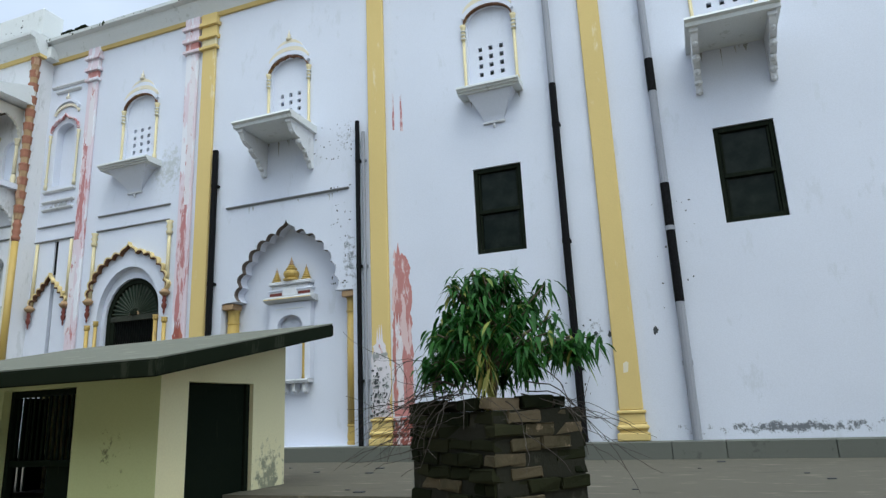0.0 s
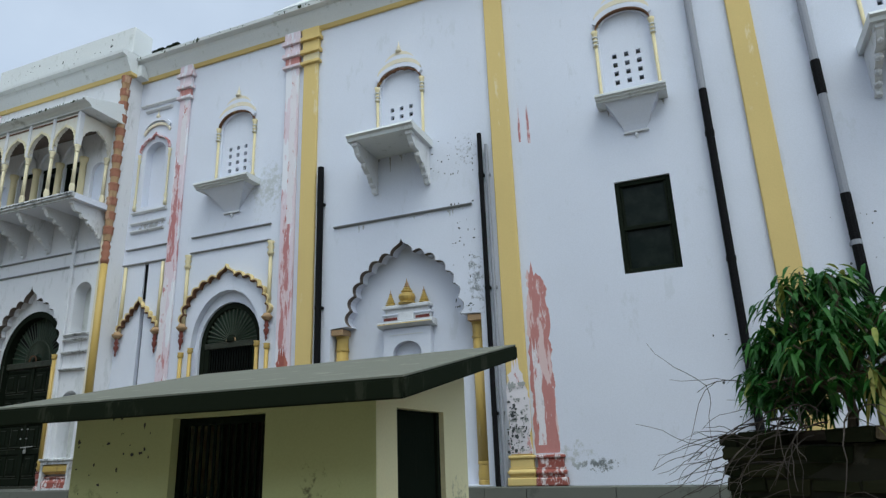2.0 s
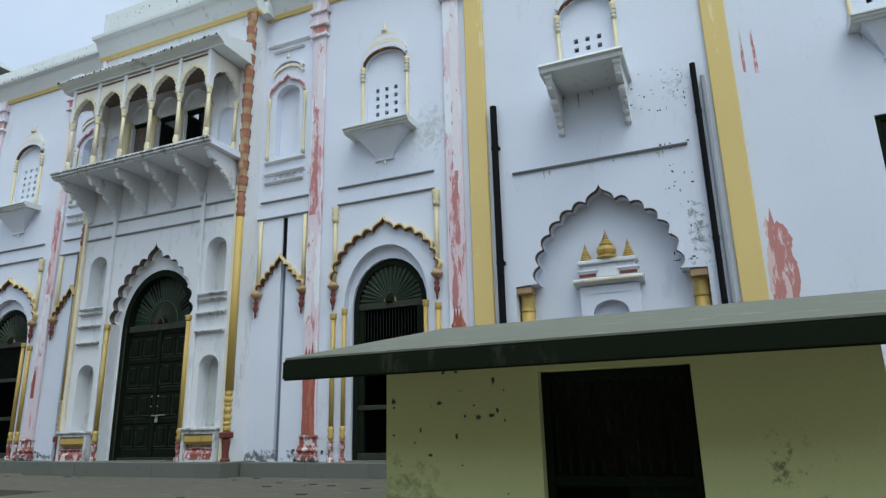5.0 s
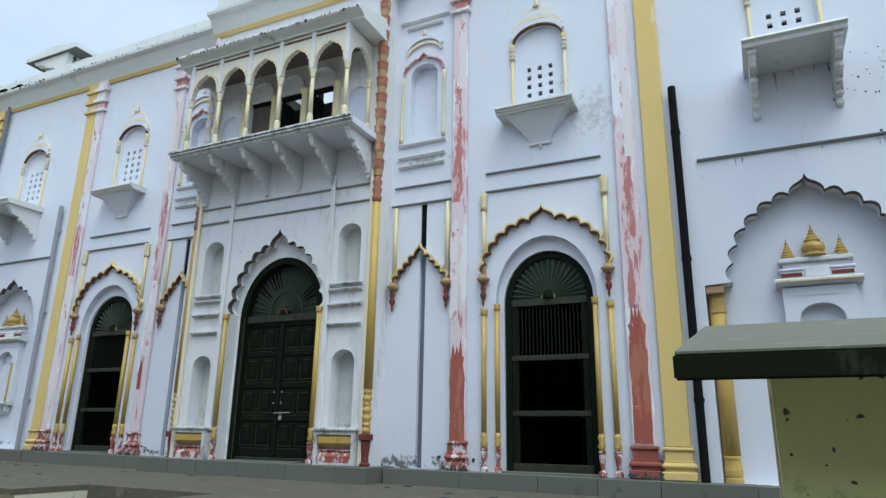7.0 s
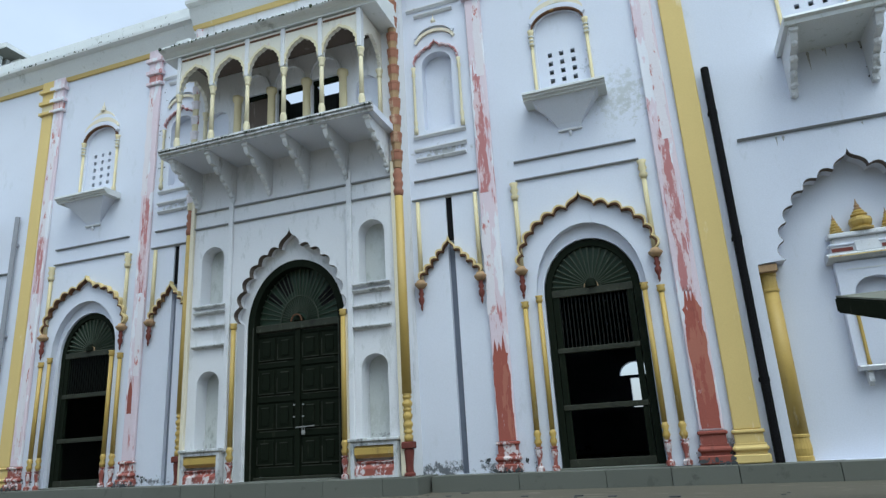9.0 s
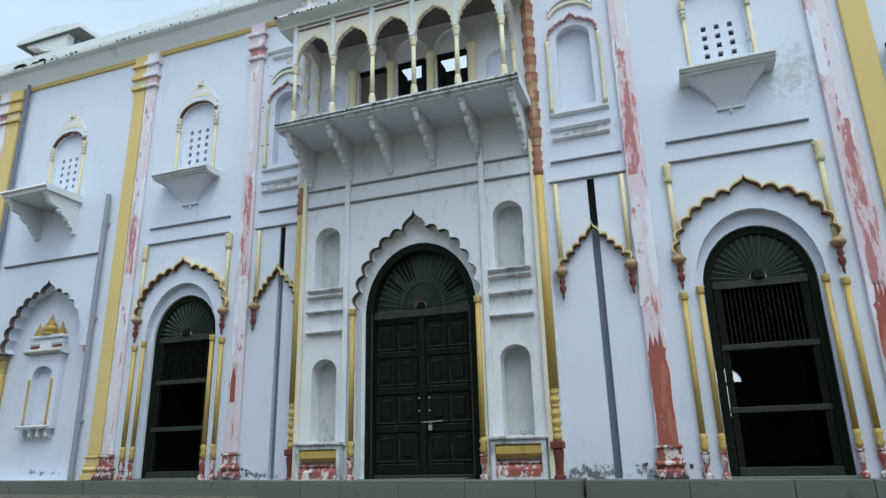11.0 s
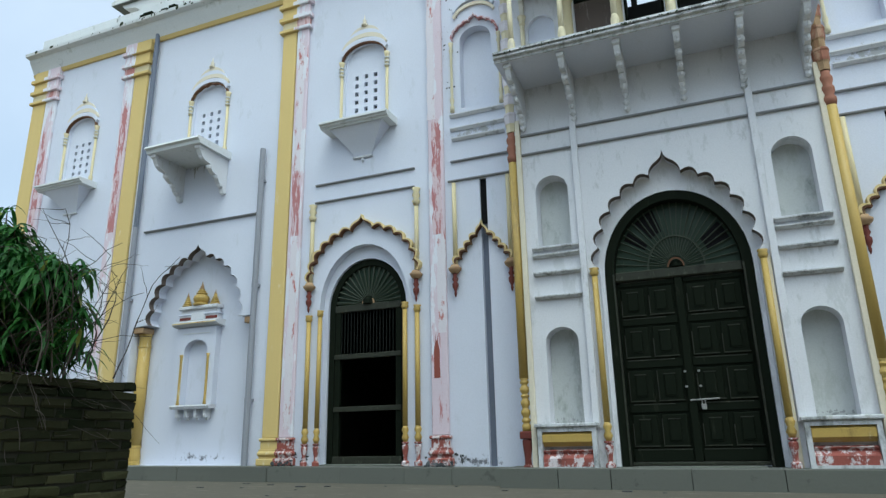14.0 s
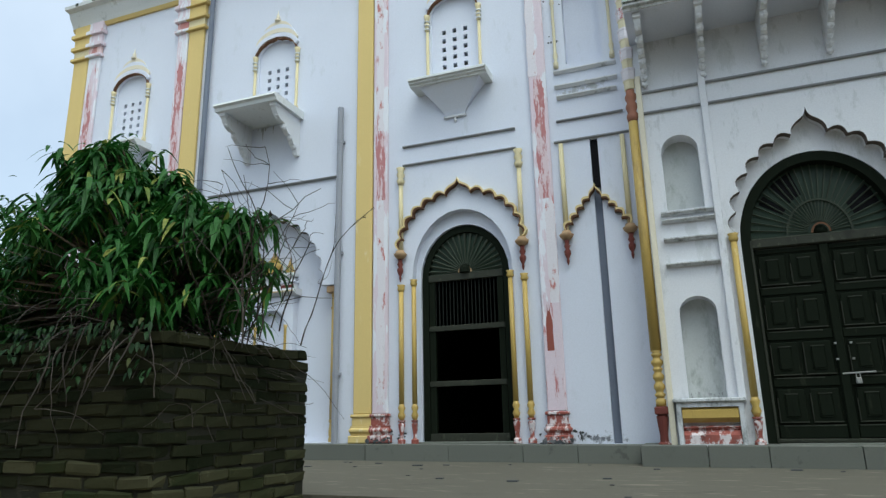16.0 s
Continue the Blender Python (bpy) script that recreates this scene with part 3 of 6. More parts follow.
# ---- pilasters ----
def pilaster(x0, x1, material, label, capital=True, base_mat=None, top=9.0, cap_mat=None):
    x = (x0 + x1) / 2
    b = zb(x)
    t = thing("pilaster", (x, W, b), label, "pilaster", "facade pilasters")
    nudge = 0.004 if material is PINK else 0.0      # keeps neighbouring mouldings out of one plane
    d = W - 0.06
    part("shaft", box(B(), x0, x1, d, W - 0.001, b + 0.38 + nudge, (8.30 if capital else top) + nudge, 0.012), material, t)
    for z0, z1, o, bv in ((0, 0.10, 0.05, 0.012), (0.1005, 0.125, 0.02, 0.004), (0.1255, 0.205, 0.05, 0.03), (0.2055, 0.225, 0.025, 0.004), (0.2255, 0.335, 0.008, 0.004), (0.3355, 0.379, 0.03, 0.012)):
        part("base_course", box(B(), x0 - o, x1 + o, d - o - nudge, W - 0.001 - nudge / 4, b + z0 + nudge, b + z1 + nudge, bv), base_mat or material, t)
    if capital:
        cm = cap_mat or material
        for z0, z1, o in ((8.301, 8.36, 0.05), (8.361, 8.52, 0.01), (8.521, 8.60, 0.06), (8.601, 8.78, 0.02), (8.781, 8.86, 0.07), (8.861, 9.05, 0.03)):
            neck = cm if o > 0.015 else SALMON if material is PINK else PALE
            part("capital_band", box(B(), x0 - o, x1 + o, d - o - nudge, W - 0.001 - nudge / 4, z0 + nudge, z1 + nudge, 0.008), neck, t)
    return t


pilaster(CX + 2.99, CX + 3.24, PINK, "slender pink pilaster, paint peeling to white", True, FOOT)
pilaster(CX + 5.47, CX + 5.75, PINK, "pink pilaster with long peeling patches", True, RED)
pilaster(CX + 5.85, CX + 6.15, YELLOW, "smooth yellow plaster pilaster on the white facade")
pilaster(CX + 9.29, CX + 9.59, YELLOW, "yellow pilaster, flaked to white plaster near its foot", False)
pilaster(CX + 12.80, CX + 13.10, YELLOW, "smooth yellow plaster pilaster on the white facade", False)
pilaster(CX - 3.24, CX - 3.0, PINK, "slender pink pilaster, paint peeling to white", True, FOOT)
pilaster(CX - 5.64, CX - 5.41, PINK, "pink pilaster with long peeling patches", True, FOOT)
pilaster(CX - 5.93, CX - 5.66, YELLOW, "smooth yellow plaster pilaster on the white facade")
pilaster(CX - 9.33, CX - 9.0, YELLOW, "smooth yellow plaster pilaster on the white facade")
pilaster(CX - 9.58, CX - 9.35, PINK, "pink pilaster with long peeling patches")
pilaster(CX - 11.72, CX - 11.44, PINK, "pink pilaster with long peeling patches")
pilaster(LEFT_END + 0.02, CX - 11.74, YELLOW, "yellow corner pilaster, pale near its foot")


# ---- drainpipes ----
def drainpipe(x, top, cut, r, label, low, high=None):
    b = zp(x)
    y = W - r - 0.03
    t = thing("drainpipe", (x, y, b), label, "drainpipe", "facade drainpipes")
    run = part("pipe", lathe(B(), x, y, [(r, b + 0.02), (r, cut)], 10), low, t, smooth=False)
    if high:
        part("pipe", lathe(B(), x, y, [(r * 0.96, cut + 0.001), (r * 0.96, top)], 10), high, t)
    z = b + 1.1
    while z < cut - 0.3:
        part("collar", lathe(B(), x, y, [(r * 1.1, z), (r * 1.1, z + 0.06)], 10), low, run)
        part("clip", box(B(), x - r * 1.15, x + r * 1.15, y + 0.01, W - 0.002, z + 0.01, z + 0.05), low, run)
        z += 1.75
    return t


drainpipe(CX + 6.28, 6.2, 6.2, 0.052, "black cast-iron drainpipe on the wall", BLACK)
drainpipe(CX + 9.10, 6.2, 6.2, 0.037, "black cast-iron drainpipe on the wall", BLACK)
drainpipe(CX + 9.20, 6.0, 6.0, 0.028, "thin grey drainpipe beside a black one", PIPEGREY)
drainpipe(CX + 12.33, 9.1, 6.13, 0.052, "drainpipe, black below and grey above", BLACK, PIPEGREY)
pb = drainpipe(CX + 13.70, 9.1, 4.4, 0.055, "grey drainpipe with two blackened stretches", PIPEGREY, PIPEGREY)
for z0, z1 in ((2.75, 4.35), (5.70, 6.19)):
    part("blackened_stretch", lathe(B(), CX + 13.70, W - 0.085, [(0.0585, z0), (0.0585, z1)], 10), BLACK, pb)
drainpipe(CX - 6.20, 6.2, 6.2, 0.045, "grey drainpipe on the wall", PIPEGREY)
drainpipe(CX - 8.83, 9.1, 5.2, 0.045, "grey drainpipe, slate-blue above", PIPEGREY, SLOT)


# ---- side doors ----
def side_door(cx, name):
    b = zb(cx)
    y = W + 0.16
    t = thing(name, (cx, y, b), "dark barred double door with a sunburst fanlight, standing in a white arch", "door", kind="structure")
    bm = B()
    sheet(bm, [(cx - 0.86, b), (cx - 0.645, b), (cx - 0.645, 3.40)] + [(cx - 0.645 * math.cos(math.pi * i / 14), 3.40 + 0.74 * math.sin(math.pi * i / 14)) for i in range(1, 14)]
          + [(cx + 0.645, 3.40), (cx + 0.645, b), (cx + 0.86, b), (cx + 0.86, 4.4), (cx - 0.86, 4.4)], [], W + 0.12, W + 0.34)
    part("reveal", bm, WHITE, t, "white plaster inner arch")
    ring = [(cx + 0.635 * math.cos(math.pi * i / 18), 3.40 + 0.73 * math.sin(math.pi * i / 18)) for i in range(19)]
    bm = B()
    ribbon(bm, ring, 0.09, y, y + 0.10, (cx, 3.35))
    for s in (-1, 1):
        box(bm, cx + min(s * 0.635, s * 0.545), cx + max(s * 0.635, s * 0.545), y, y + 0.10, b, 3.40)
    part("door_frame", bm, WOOD, t)
    for z, h in ((3.36, 0.10), (b + 1.475, 0.07), (b + 0.73, 0.07), (b + 0.02, 0.10)):
        part("rail", box(B(), cx - 0.54, cx + 0.54, y - 0.01, y + 0.07, z, z + h, 0.006), WORN, t)
    for x in (-0.535, 0.455):
        part("stile", box(B(), cx + x, cx + x + 0.08, y + 0.005, y + 0.06, b + 0.1, 3.36), WOOD, t)
    for i in range(18):
        x = cx - 0.45 + i * 0.053
        part("bar", lathe(B(), x, y + 0.035, [(0.008, b + 1.545), (0.008, 3.36)], 6), IRON, t)
    part("fan_back", prism(B(), [(cx + 0.56 * math.cos(math.pi * i / 16), 3.461 + 0.60 * math.sin(math.pi * i / 16)) for i in range(17)], y + 0.055, y + 0.075), FAN, t, "dusty green fanlight")
    part("hub_ring", ribbon(B(), [(cx + 0.10 * math.cos(math.pi * i / 12), 3.462 + 0.10 * math.sin(math.pi * i / 12)) for i in range(13)], 0.02, y + 0.0, y + 0.02, (cx, 3.46)), BANDLOW, t, "small gilt half ring")
    part("hub", lathe(B(), cx, y + 0.03, [(0.09, 3.46), (0.085, 3.52), (0.05, 3.57), (0.01, 3.59)], 12), WOOD, t)
    for i in range(1, 20):
        a = math.pi * i / 20
        r = 1 / math.sqrt((math.cos(a) / 0.54) ** 2 + (math.sin(a) / 0.60) ** 2)
        p0 = (cx + 0.09 * math.cos(a), y + 0.03, 3.46 + 0.09 * math.sin(a))
        p1 = (cx + r * math.cos(a), y + 0.03, 3.43 + r * math.sin(a))
        part("spoke", tube(B(), [p0, p1], 0.006, 0.017, 4), SPOKE, t)
    return t


side_door(R_DOOR, "door_1")
side_door(L_DOOR, "door_2")


def colonette(t, x, y, z0, z1, r, material=GOLD, foot=FOOT):
    """A slender turned column with a beaded foot and a small cap."""
    part("foot", lathe(B(), x, y, [(r * 1.5, z0), (r * 1.5, z0 + 0.05), (r * 0.8, z0 + 0.07), (r * 0.75, z0 + 0.12), (r * 1.25, z0 + 0.22), (r * 1.3, z0 + 0.25), (r * 0.85, z0 + 0.27), (r * 1.4, z0 + 0.285), (r * 1.4, z0 + 0.30)], 10), foot, t)
    part("bead", lathe(B(), x, y, [(r * 0.8, z0 + 0.301), (r * 1.45, z0 + 0.36), (r * 0.85, z0 + 0.41), (r * 1.4, z0 + 0.46), (r * 0.85, z0 + 0.51)], 10), material, t, smooth=True)
    part("shaft", lathe(B(), x, y, [(r, z0 + 0.511), (r * 0.92, z1 - 0.1)], 12), material, t, smooth=True)
    part("cap", lathe(B(), x, y, [(r * 0.95, z1 - 0.099), (r * 1.5, z1 - 0.06), (r * 1.2, z1 - 0.03), (r * 1.6, z1)], 10), material, t, smooth=True)


def pendant(t, x, y, z, r):
    """A bracket cap with a turned drop below."""
    part("cap", lathe(B(), x, y, [(r * 0.8, z - 0.07), (r * 1.5, z - 0.03), (r * 1.75, z), (r * 1.2, z + 0.02), (r * 1.0, z + 0.05)], 10), BANDLOW, t, "dull ochre bracket cap", smooth=True)
    part("drop", lathe(B(), x, y, [(0.006, z - 0.40), (r * 0.35, z - 0.35), (r * 0.25, z - 0.32), (r * 0.75, z - 0.26), (r * 0.8, z - 0.22), (r * 0.4, z - 0.19), (r * 0.8, z - 0.15), (r * 0.5, z - 0.12), (r * 0.6, z - 0.071)], 10), MAROON, t, "chipped dark red turned drop", smooth=True)


def door_surround(cx, half):
    b = zb(cx)
    t = thing("door_surround", (cx, W, b), "cusped ochre arch moulding with slender gilt columns round the door", "door surround", "door surrounds")
    line = foil_line(cx, half, 3.80, 4.57, 4.76, 6, 0.34, 6)
    # brown inner rib paints the shaded underside of the ochre cord
    part("arch_moulding", ribbon(B(), line, 0.022, W - 0.085, W - 0.002, (cx, 3.7)), BROWN, t)
    part("arch_edge", ribbon(B(), [(cx + (x - cx) * 1.03, z + 0.022) for x, z in line], 0.026, W - 0.09, W - 0.001, (cx, 3.7)), OCHRE, t)
    for s in (-1, 1):
        x = cx + s * half
        pendant(t, x, W - 0.06, 3.76, 0.055)
        part("upper_shaft", lathe(B(), x, W - 0.03, [(0.035, 3.81), (0.03, 4.88)], 10), PALE, t, smooth=True)
        part("upper_cap", lathe(B(), x, W - 0.035, [(0.04, 4.80), (0.06, 4.86), (0.035, 4.90), (0.06, 4.95), (0.04, 5.0), (0.065, 5.06)], 10), PALE, t, smooth=True)
        colonette(t, x, W - 0.035, b, 3.32, 0.036)
        colonette(t, cx + s * 0.69, W - 0.03, b, 3.38, 0.034)
    for z in (5.10, 5.39):
        part("ledge", prism(B(), [(W - 0.001, z - 0.012), (W - 0.03, z - 0.012), (W - 0.04, z), (W - 0.04, z + 0.01), (W - 0.001, z + 0.016)], cx - half + 0.03, cx + half - 0.03, "x"), SHADELINE, t)
    return t


door_surround(R_DOOR, 0.89)
door_surround(L_DOOR, 0.88)


# ---- narrow channel bays ----
def channel_bay(cx, half):
    t = thing("channel_surround", (cx, W, 3.3), "small cusped ochre moulding over a rain channel, with red drops", "wall moulding", "channel surrounds")
    line = foil_line(cx, half, 3.82, 4.22, 4.40, 4, 0.40, 6, True)
    # brown rib again carries the cord's underside shade as colour
    part("arch_moulding", ribbon(B(), line, 0.024, W - 0.085, W - 0.002, (cx, 3.6)), BROWN, t)
    part("arch_edge", ribbon(B(), [(cx + (x - cx) * 1.055, z + 0.025) for x, z in line], 0.03, W - 0.09, W - 0.001, (cx, 3.6)), OCHRE, t)
    for s in (-1, 1):
        pendant(t, cx + s * half, W - 0.06, 3.77, 0.055)
        part("shaft", lathe(B(), cx + s * half, W - 0.03, [(0.035, 3.83), (0.03, 5.04)], 10), PALE, t, smooth=True)
    for z, o in ((5.08, 0.09), (5.38, 0.04)):
        part("ledge", prism(B(), [(W - 0.001, z - 0.012), (W - 0.03, z - 0.012), (W - 0.04, z), (W - 0.04, z + 0.01), (W - 0.001, z + 0.016)], cx - half - o, cx + half + o, "x"), SHADELINE, t)
    # blind window above
    u = UPPER_R if cx > CX else UPPER_L
    v = thing("blind_window", (u, W, 5.7), "blind arched window with a cusped red head and yellow hood", "blind window", "blind windows")
    part("head_moulding", ribbon(B(), foil_line(u, 0.37, 7.38, 7.66, 7.76, 4, 0.2), 0.024, W - 0.06, W - 0.002, (u, 7.2)), ROSE, v)
    for s in (-1, 1):
        part("colonette", lathe(B(), u + s * 0.38, W - 0.03, [(0.034, 6.17), (0.034, 6.25), (0.02, 6.28), (0.034, 6.36), (0.021, 6.42), (0.021, 7.15), (0.034, 7.2), (0.022, 7.25), (0.038, 7.33)], 10), CREAMCOL, v, smooth=True)
    hood_line = [(u + 0.36 * math.cos(a), 7.80 + 0.27 * math.sin(a)) for a in [math.pi * (0.1 + 0.8 * i / 12) for i in range(13)]]
    part("hood", ribbon(B(), hood_line, 0.06, W - 0.05, W - 0.002, (u, 7.5)), WHITE, v)
    part("hood", ribbon(B(), [(u + (x - u) * 1.0, z - 0.10) for x, z in hood_line], 0.05, W - 0.035, W - 0.003, (u, 7.4)), STRIP, v)
    part("finial", lathe(B(), u, W - 0.03, [(0.03, 8.07), (0.045, 8.11), (0.012, 8.16), (0.004, 8.24)], 8), STRIP, v, smooth=True)
    for z, w_ in ((6.10, 0.42), (5.88, 0.42), (5.72, 0.40), (8.27, 0.33), (8.40, 0.46)):
        part("ledge", prism(B(), [(W - 0.001, z - 0.02), (W - 0.03, z - 0.02), (W - 0.06, z + 0.008), (W - 0.06, z + 0.022), (W - 0.001, z + 0.034)], u - w_, u + w_, "x"), TRIM, v)


channel_bay(R_SLOT - 0.03, 0.45)
channel_bay(L_SLOT - 0.03, 0.40)


# ---- upper windows ----
def corbel(bm, x0, x1, y_wall, reach, z_top, drop, waves=4):
    """A carved bracket seen from the side: a stepped, scalloped curve from the tip back to the wall."""
    pts = [(y_wall, z_top), (y_wall - reach, z_top), (y_wall - reach, z_top - 0.06)]
    n = waves * 5
    for i in range(n + 1):
        s = i / n
        y = y_wall - 0.03 - (reach - 0.03) * (1 - s) ** 1.7 * 0.97
        z = z_top - 0.07 - (drop - 0.07) * s ** 0.9
        k = 0.042 * abs(math.sin(math.pi * waves * s))
        pts.append((min(y - k * 0.7, y_wall), z - k))
    pts.append((y_wall, z_top - drop))
    prism(bm, pts, x0, x1, "x")
    if waves > 2:                        # carved bosses down its curved edge, and a drop at the foot
        c, wd = (x0 + x1) / 2, (x1 - x0) / 2
        for i in range(waves + 1):
            s = (i + 0.45) / (waves + 0.9)
            y = y_wall - 0.035 - (reach - 0.03) * (1 - s) ** 1.7 * 0.97
            z = z_top - 0.085 - (drop - 0.07) * s ** 0.9
            k = wd * (1.25 if i % 2 else 1.0)
            lathe(bm, c, y, [(k * 0.35, z - 0.055), (k * 0.95, z - 0.03), (k * 1.05, z), (k * 0.8, z + 0.03), (k * 0.3, z + 0.045)], 8)
        box(bm, x0 - 0.012, x1 + 0.012, y_wall - reach - 0.012, y_wall - reach + 0.10, z_top - 0.058, z_top - 0.0005, 0.006)
    return bm


def upper_window(cx, kind, name):
    t = thing(name, (cx, W, 5.5), "white pierced-screen window with yellow columns and hood over a bracketed ledge", "window", kind="structure")
    rows = 5 if cx < CX - 3 else 4
    holes = []
    for i in range(3):
        for k in range(rows):
            x, z = cx + (i - 1) * 0.17, 6.56 + k * 0.145
            holes.append(rect(x - 0.032, x + 0.032, z, z + 0.075))
    part("screen", sheet(B(), arch(cx, 0.40, 6.26, 7.46, 7.78, 10), holes, W + 0.05, W + 0.11), WHITE, t, "white plaster screen with small square holes")
    head = [(cx + 0.40 * math.cos(math.pi * i / 12), 7.48 + 0.27 * math.sin(math.pi * i / 12)) for i in range(13)]
    if kind in "BD":
        head = foil_line(cx, 0.40, 7.46, 7.72, 7.76, 3, 0.14)
    part("head_moulding", ribbon(B(), head, 0.02, W - 0.06, W - 0.002, (cx, 7.2)), BROWN, t)
    for s in (-1, 1):
        part("colonette", lathe(B(), cx + s * 0.41, W - 0.02, [(0.038, 6.30), (0.038, 6.42), (0.024, 6.45), (0.024, 7.20)], 10), PALE, t, smooth=True)
        part("colonette_cap", lathe(B(), cx + s * 0.41, W - 0.03, [(0.026, 7.201), (0.042, 7.24), (0.026, 7.27), (0.042, 7.31), (0.026, 7.35), (0.038, 7.42), (0.05, 7.47)], 10), PALE, t, smooth=True)
        for z in (7.225, 7.29, 7.355):
            part("cap_ring", lathe(B(), cx + s * 0.41, W - 0.03, [(0.044, z), (0.046, z + 0.008), (0.044, z + 0.016)], 10), GREYWASH, t)
    for k, (dz, r, m_) in enumerate(((0.06, 0.43, WHITE), (0.15, 0.41, STRIP), (0.23, 0.36, WHITE), (0.30, 0.30, STRIP))):
        line = [(cx + r * math.cos(a), 7.49 + dz + 0.28 * math.sin(a)) for a in [math.pi * (0.06 + 0.88 * i / 14) for i in range(15)]]
        part("hood", ribbon(B(), line, 0.075, W - 0.06 + k * 0.008, W - 0.002, (cx, 7.2)), m_, t)
    part("finial", lathe(B(), cx, W - 0.03, [(0.05, 8.06), (0.06, 8.09), (0.02, 8.12), (0.035, 8.16), (0.012, 8.20), (0.004, 8.27)], 8), STRIP, t, smooth=True)
    if kind in "AC":
        w_, reach = (0.58, 0.38) if kind == "A" else (0.48, 0.32)
        zt = 6.27
        part("ledge", prism(B(), [(W - 0.001, zt + 0.012), (W - reach, zt), (W - reach - 0.02, zt - 0.015), (W - reach - 0.02, zt - 0.045), (W - reach + 0.015, zt - 0.05), (W - reach + 0.02, zt - 0.075), (W - reach + 0.055, zt - 0.08), (W - reach + 0.06, zt - 0.105), (W - 0.001, zt - 0.105)], cx - w_, cx + w_, "x"), GREYWASH, t)
        bm = B()
        rings = []
        for k in range(7):
            q = (1 - k / 6) ** 1.2
            hw, rc, z = 0.15 + (w_ - 0.27) * q, 0.012 + (reach - 0.11) * q, zt - 0.106 - 0.40 * k / 6
            rings.append([bm.verts.new((cx + sx * hw, y, z)) for sx, y in ((-1, W - rc), (1, W - rc), (1, W - 0.001), (-1, W - 0.001))])
        bm.faces.new(rings[0][::-1])
        bm.faces.new(rings[-1])
        for lo, hi in zip(rings, rings[1:]):
            for i in range(4):
                bm.faces.new((lo[i], lo[(i + 1) % 4], hi[(i + 1) % 4], hi[i]))
        part("corbel", bm, WHITE, t)
        part("drip", box(B(), cx - 0.17, cx + 0.17, W - 0.04, W - 0.001, 5.72, 5.755, 0.006), TRIM, t)
        part("drip_knob", lathe(B(), cx, W - 0.02, [(0.008, 5.64), (0.025, 5.68), (0.018, 5.719)], 8), TRIM, t)
    else:
        w_, reach, zt = 0.56, 0.80, 6.30
        bm = B()
        prism(bm, [(W - 0.001, zt), (W - reach, zt - 0.02), (W - reach - 0.02, zt - 0.06), (W - reach + 0.03, zt - 0.08), (W - reach + 0.04, zt - 0.13), (W - 0.001, zt - 0.13)], cx - w_, cx + w_, "x")
        part("ledge", bm, GREYWASH, t)
        for s in (-1, 1):
            x = cx + s * (w_ - 0.10)
            part("bracket", corbel(B(), x - 0.042, x + 0.042, W - 0.001, reach - 0.10, zt - 0.131, 0.62), TRIM, t)


for i, (cx, kind) in enumerate(WINDOWS.items()):
    upper_window(cx, kind, "window_%d" % (i + 1))


# ---- square barred windows ----
def square_window(cx, name):
    t = thing(name, (cx, W, 3.72), "dark wooden square window with dusty panes and a middle rail", "window", kind="structure")
    y = W + 0.06
    for nm, b4 in (("jamb", (cx - 0.368, cx - 0.31, 3.722, 5.038)), ("jamb", (cx + 0.31, cx + 0.368, 3.722, 5.038)),
                   ("head", (cx - 0.309, cx + 0.309, 4.97, 5.038)), ("sill", (cx - 0.309, cx + 0.309, 3.722, 3.79)), ("rail", (cx - 0.309, cx + 0.309, 4.33, 4.39))):
        part(nm, box(B(), b4[0], b4[1], y - 0.03, y + 0.05, b4[2], b4[3], 0.006), WOOD, t)
    for z0, z1 in ((3.791, 4.329), (4.391, 4.969)):
        part("pane", box(B(), cx - 0.308, cx + 0.308, y + 0.02, y + 0.026, z0, z1), GLASS, t, "dark dusty pane")
        for x in (cx - 0.305, cx + 0.275):
            part("sash", box(B(), x, x + 0.03, y - 0.012, y + 0.019, z0, z1, 0.004), WOOD, t)


for i, cx in enumerate(SQUARES):
    square_window(cx, "window_%d" % (i + 8))


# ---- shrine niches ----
# brown ribbons that paint the shade onto the cusped recess soffits
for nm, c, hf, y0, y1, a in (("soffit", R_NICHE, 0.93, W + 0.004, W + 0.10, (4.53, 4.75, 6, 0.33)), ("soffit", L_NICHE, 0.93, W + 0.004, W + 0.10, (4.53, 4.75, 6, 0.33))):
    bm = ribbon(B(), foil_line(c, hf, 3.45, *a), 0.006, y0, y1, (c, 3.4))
    structure("trim_" + nm, bm, SHADEBROWN, "cusped arch soffit with its shade painted on in brown", "arch")


# thin brown ribbon painting a shade line inside the entrance arch
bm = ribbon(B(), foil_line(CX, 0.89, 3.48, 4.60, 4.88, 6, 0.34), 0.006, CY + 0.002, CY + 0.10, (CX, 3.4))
structure("trim_entrance_edge", bm, SHADEBROWN, "entrance arch edge with a painted brown shade line", "arch")


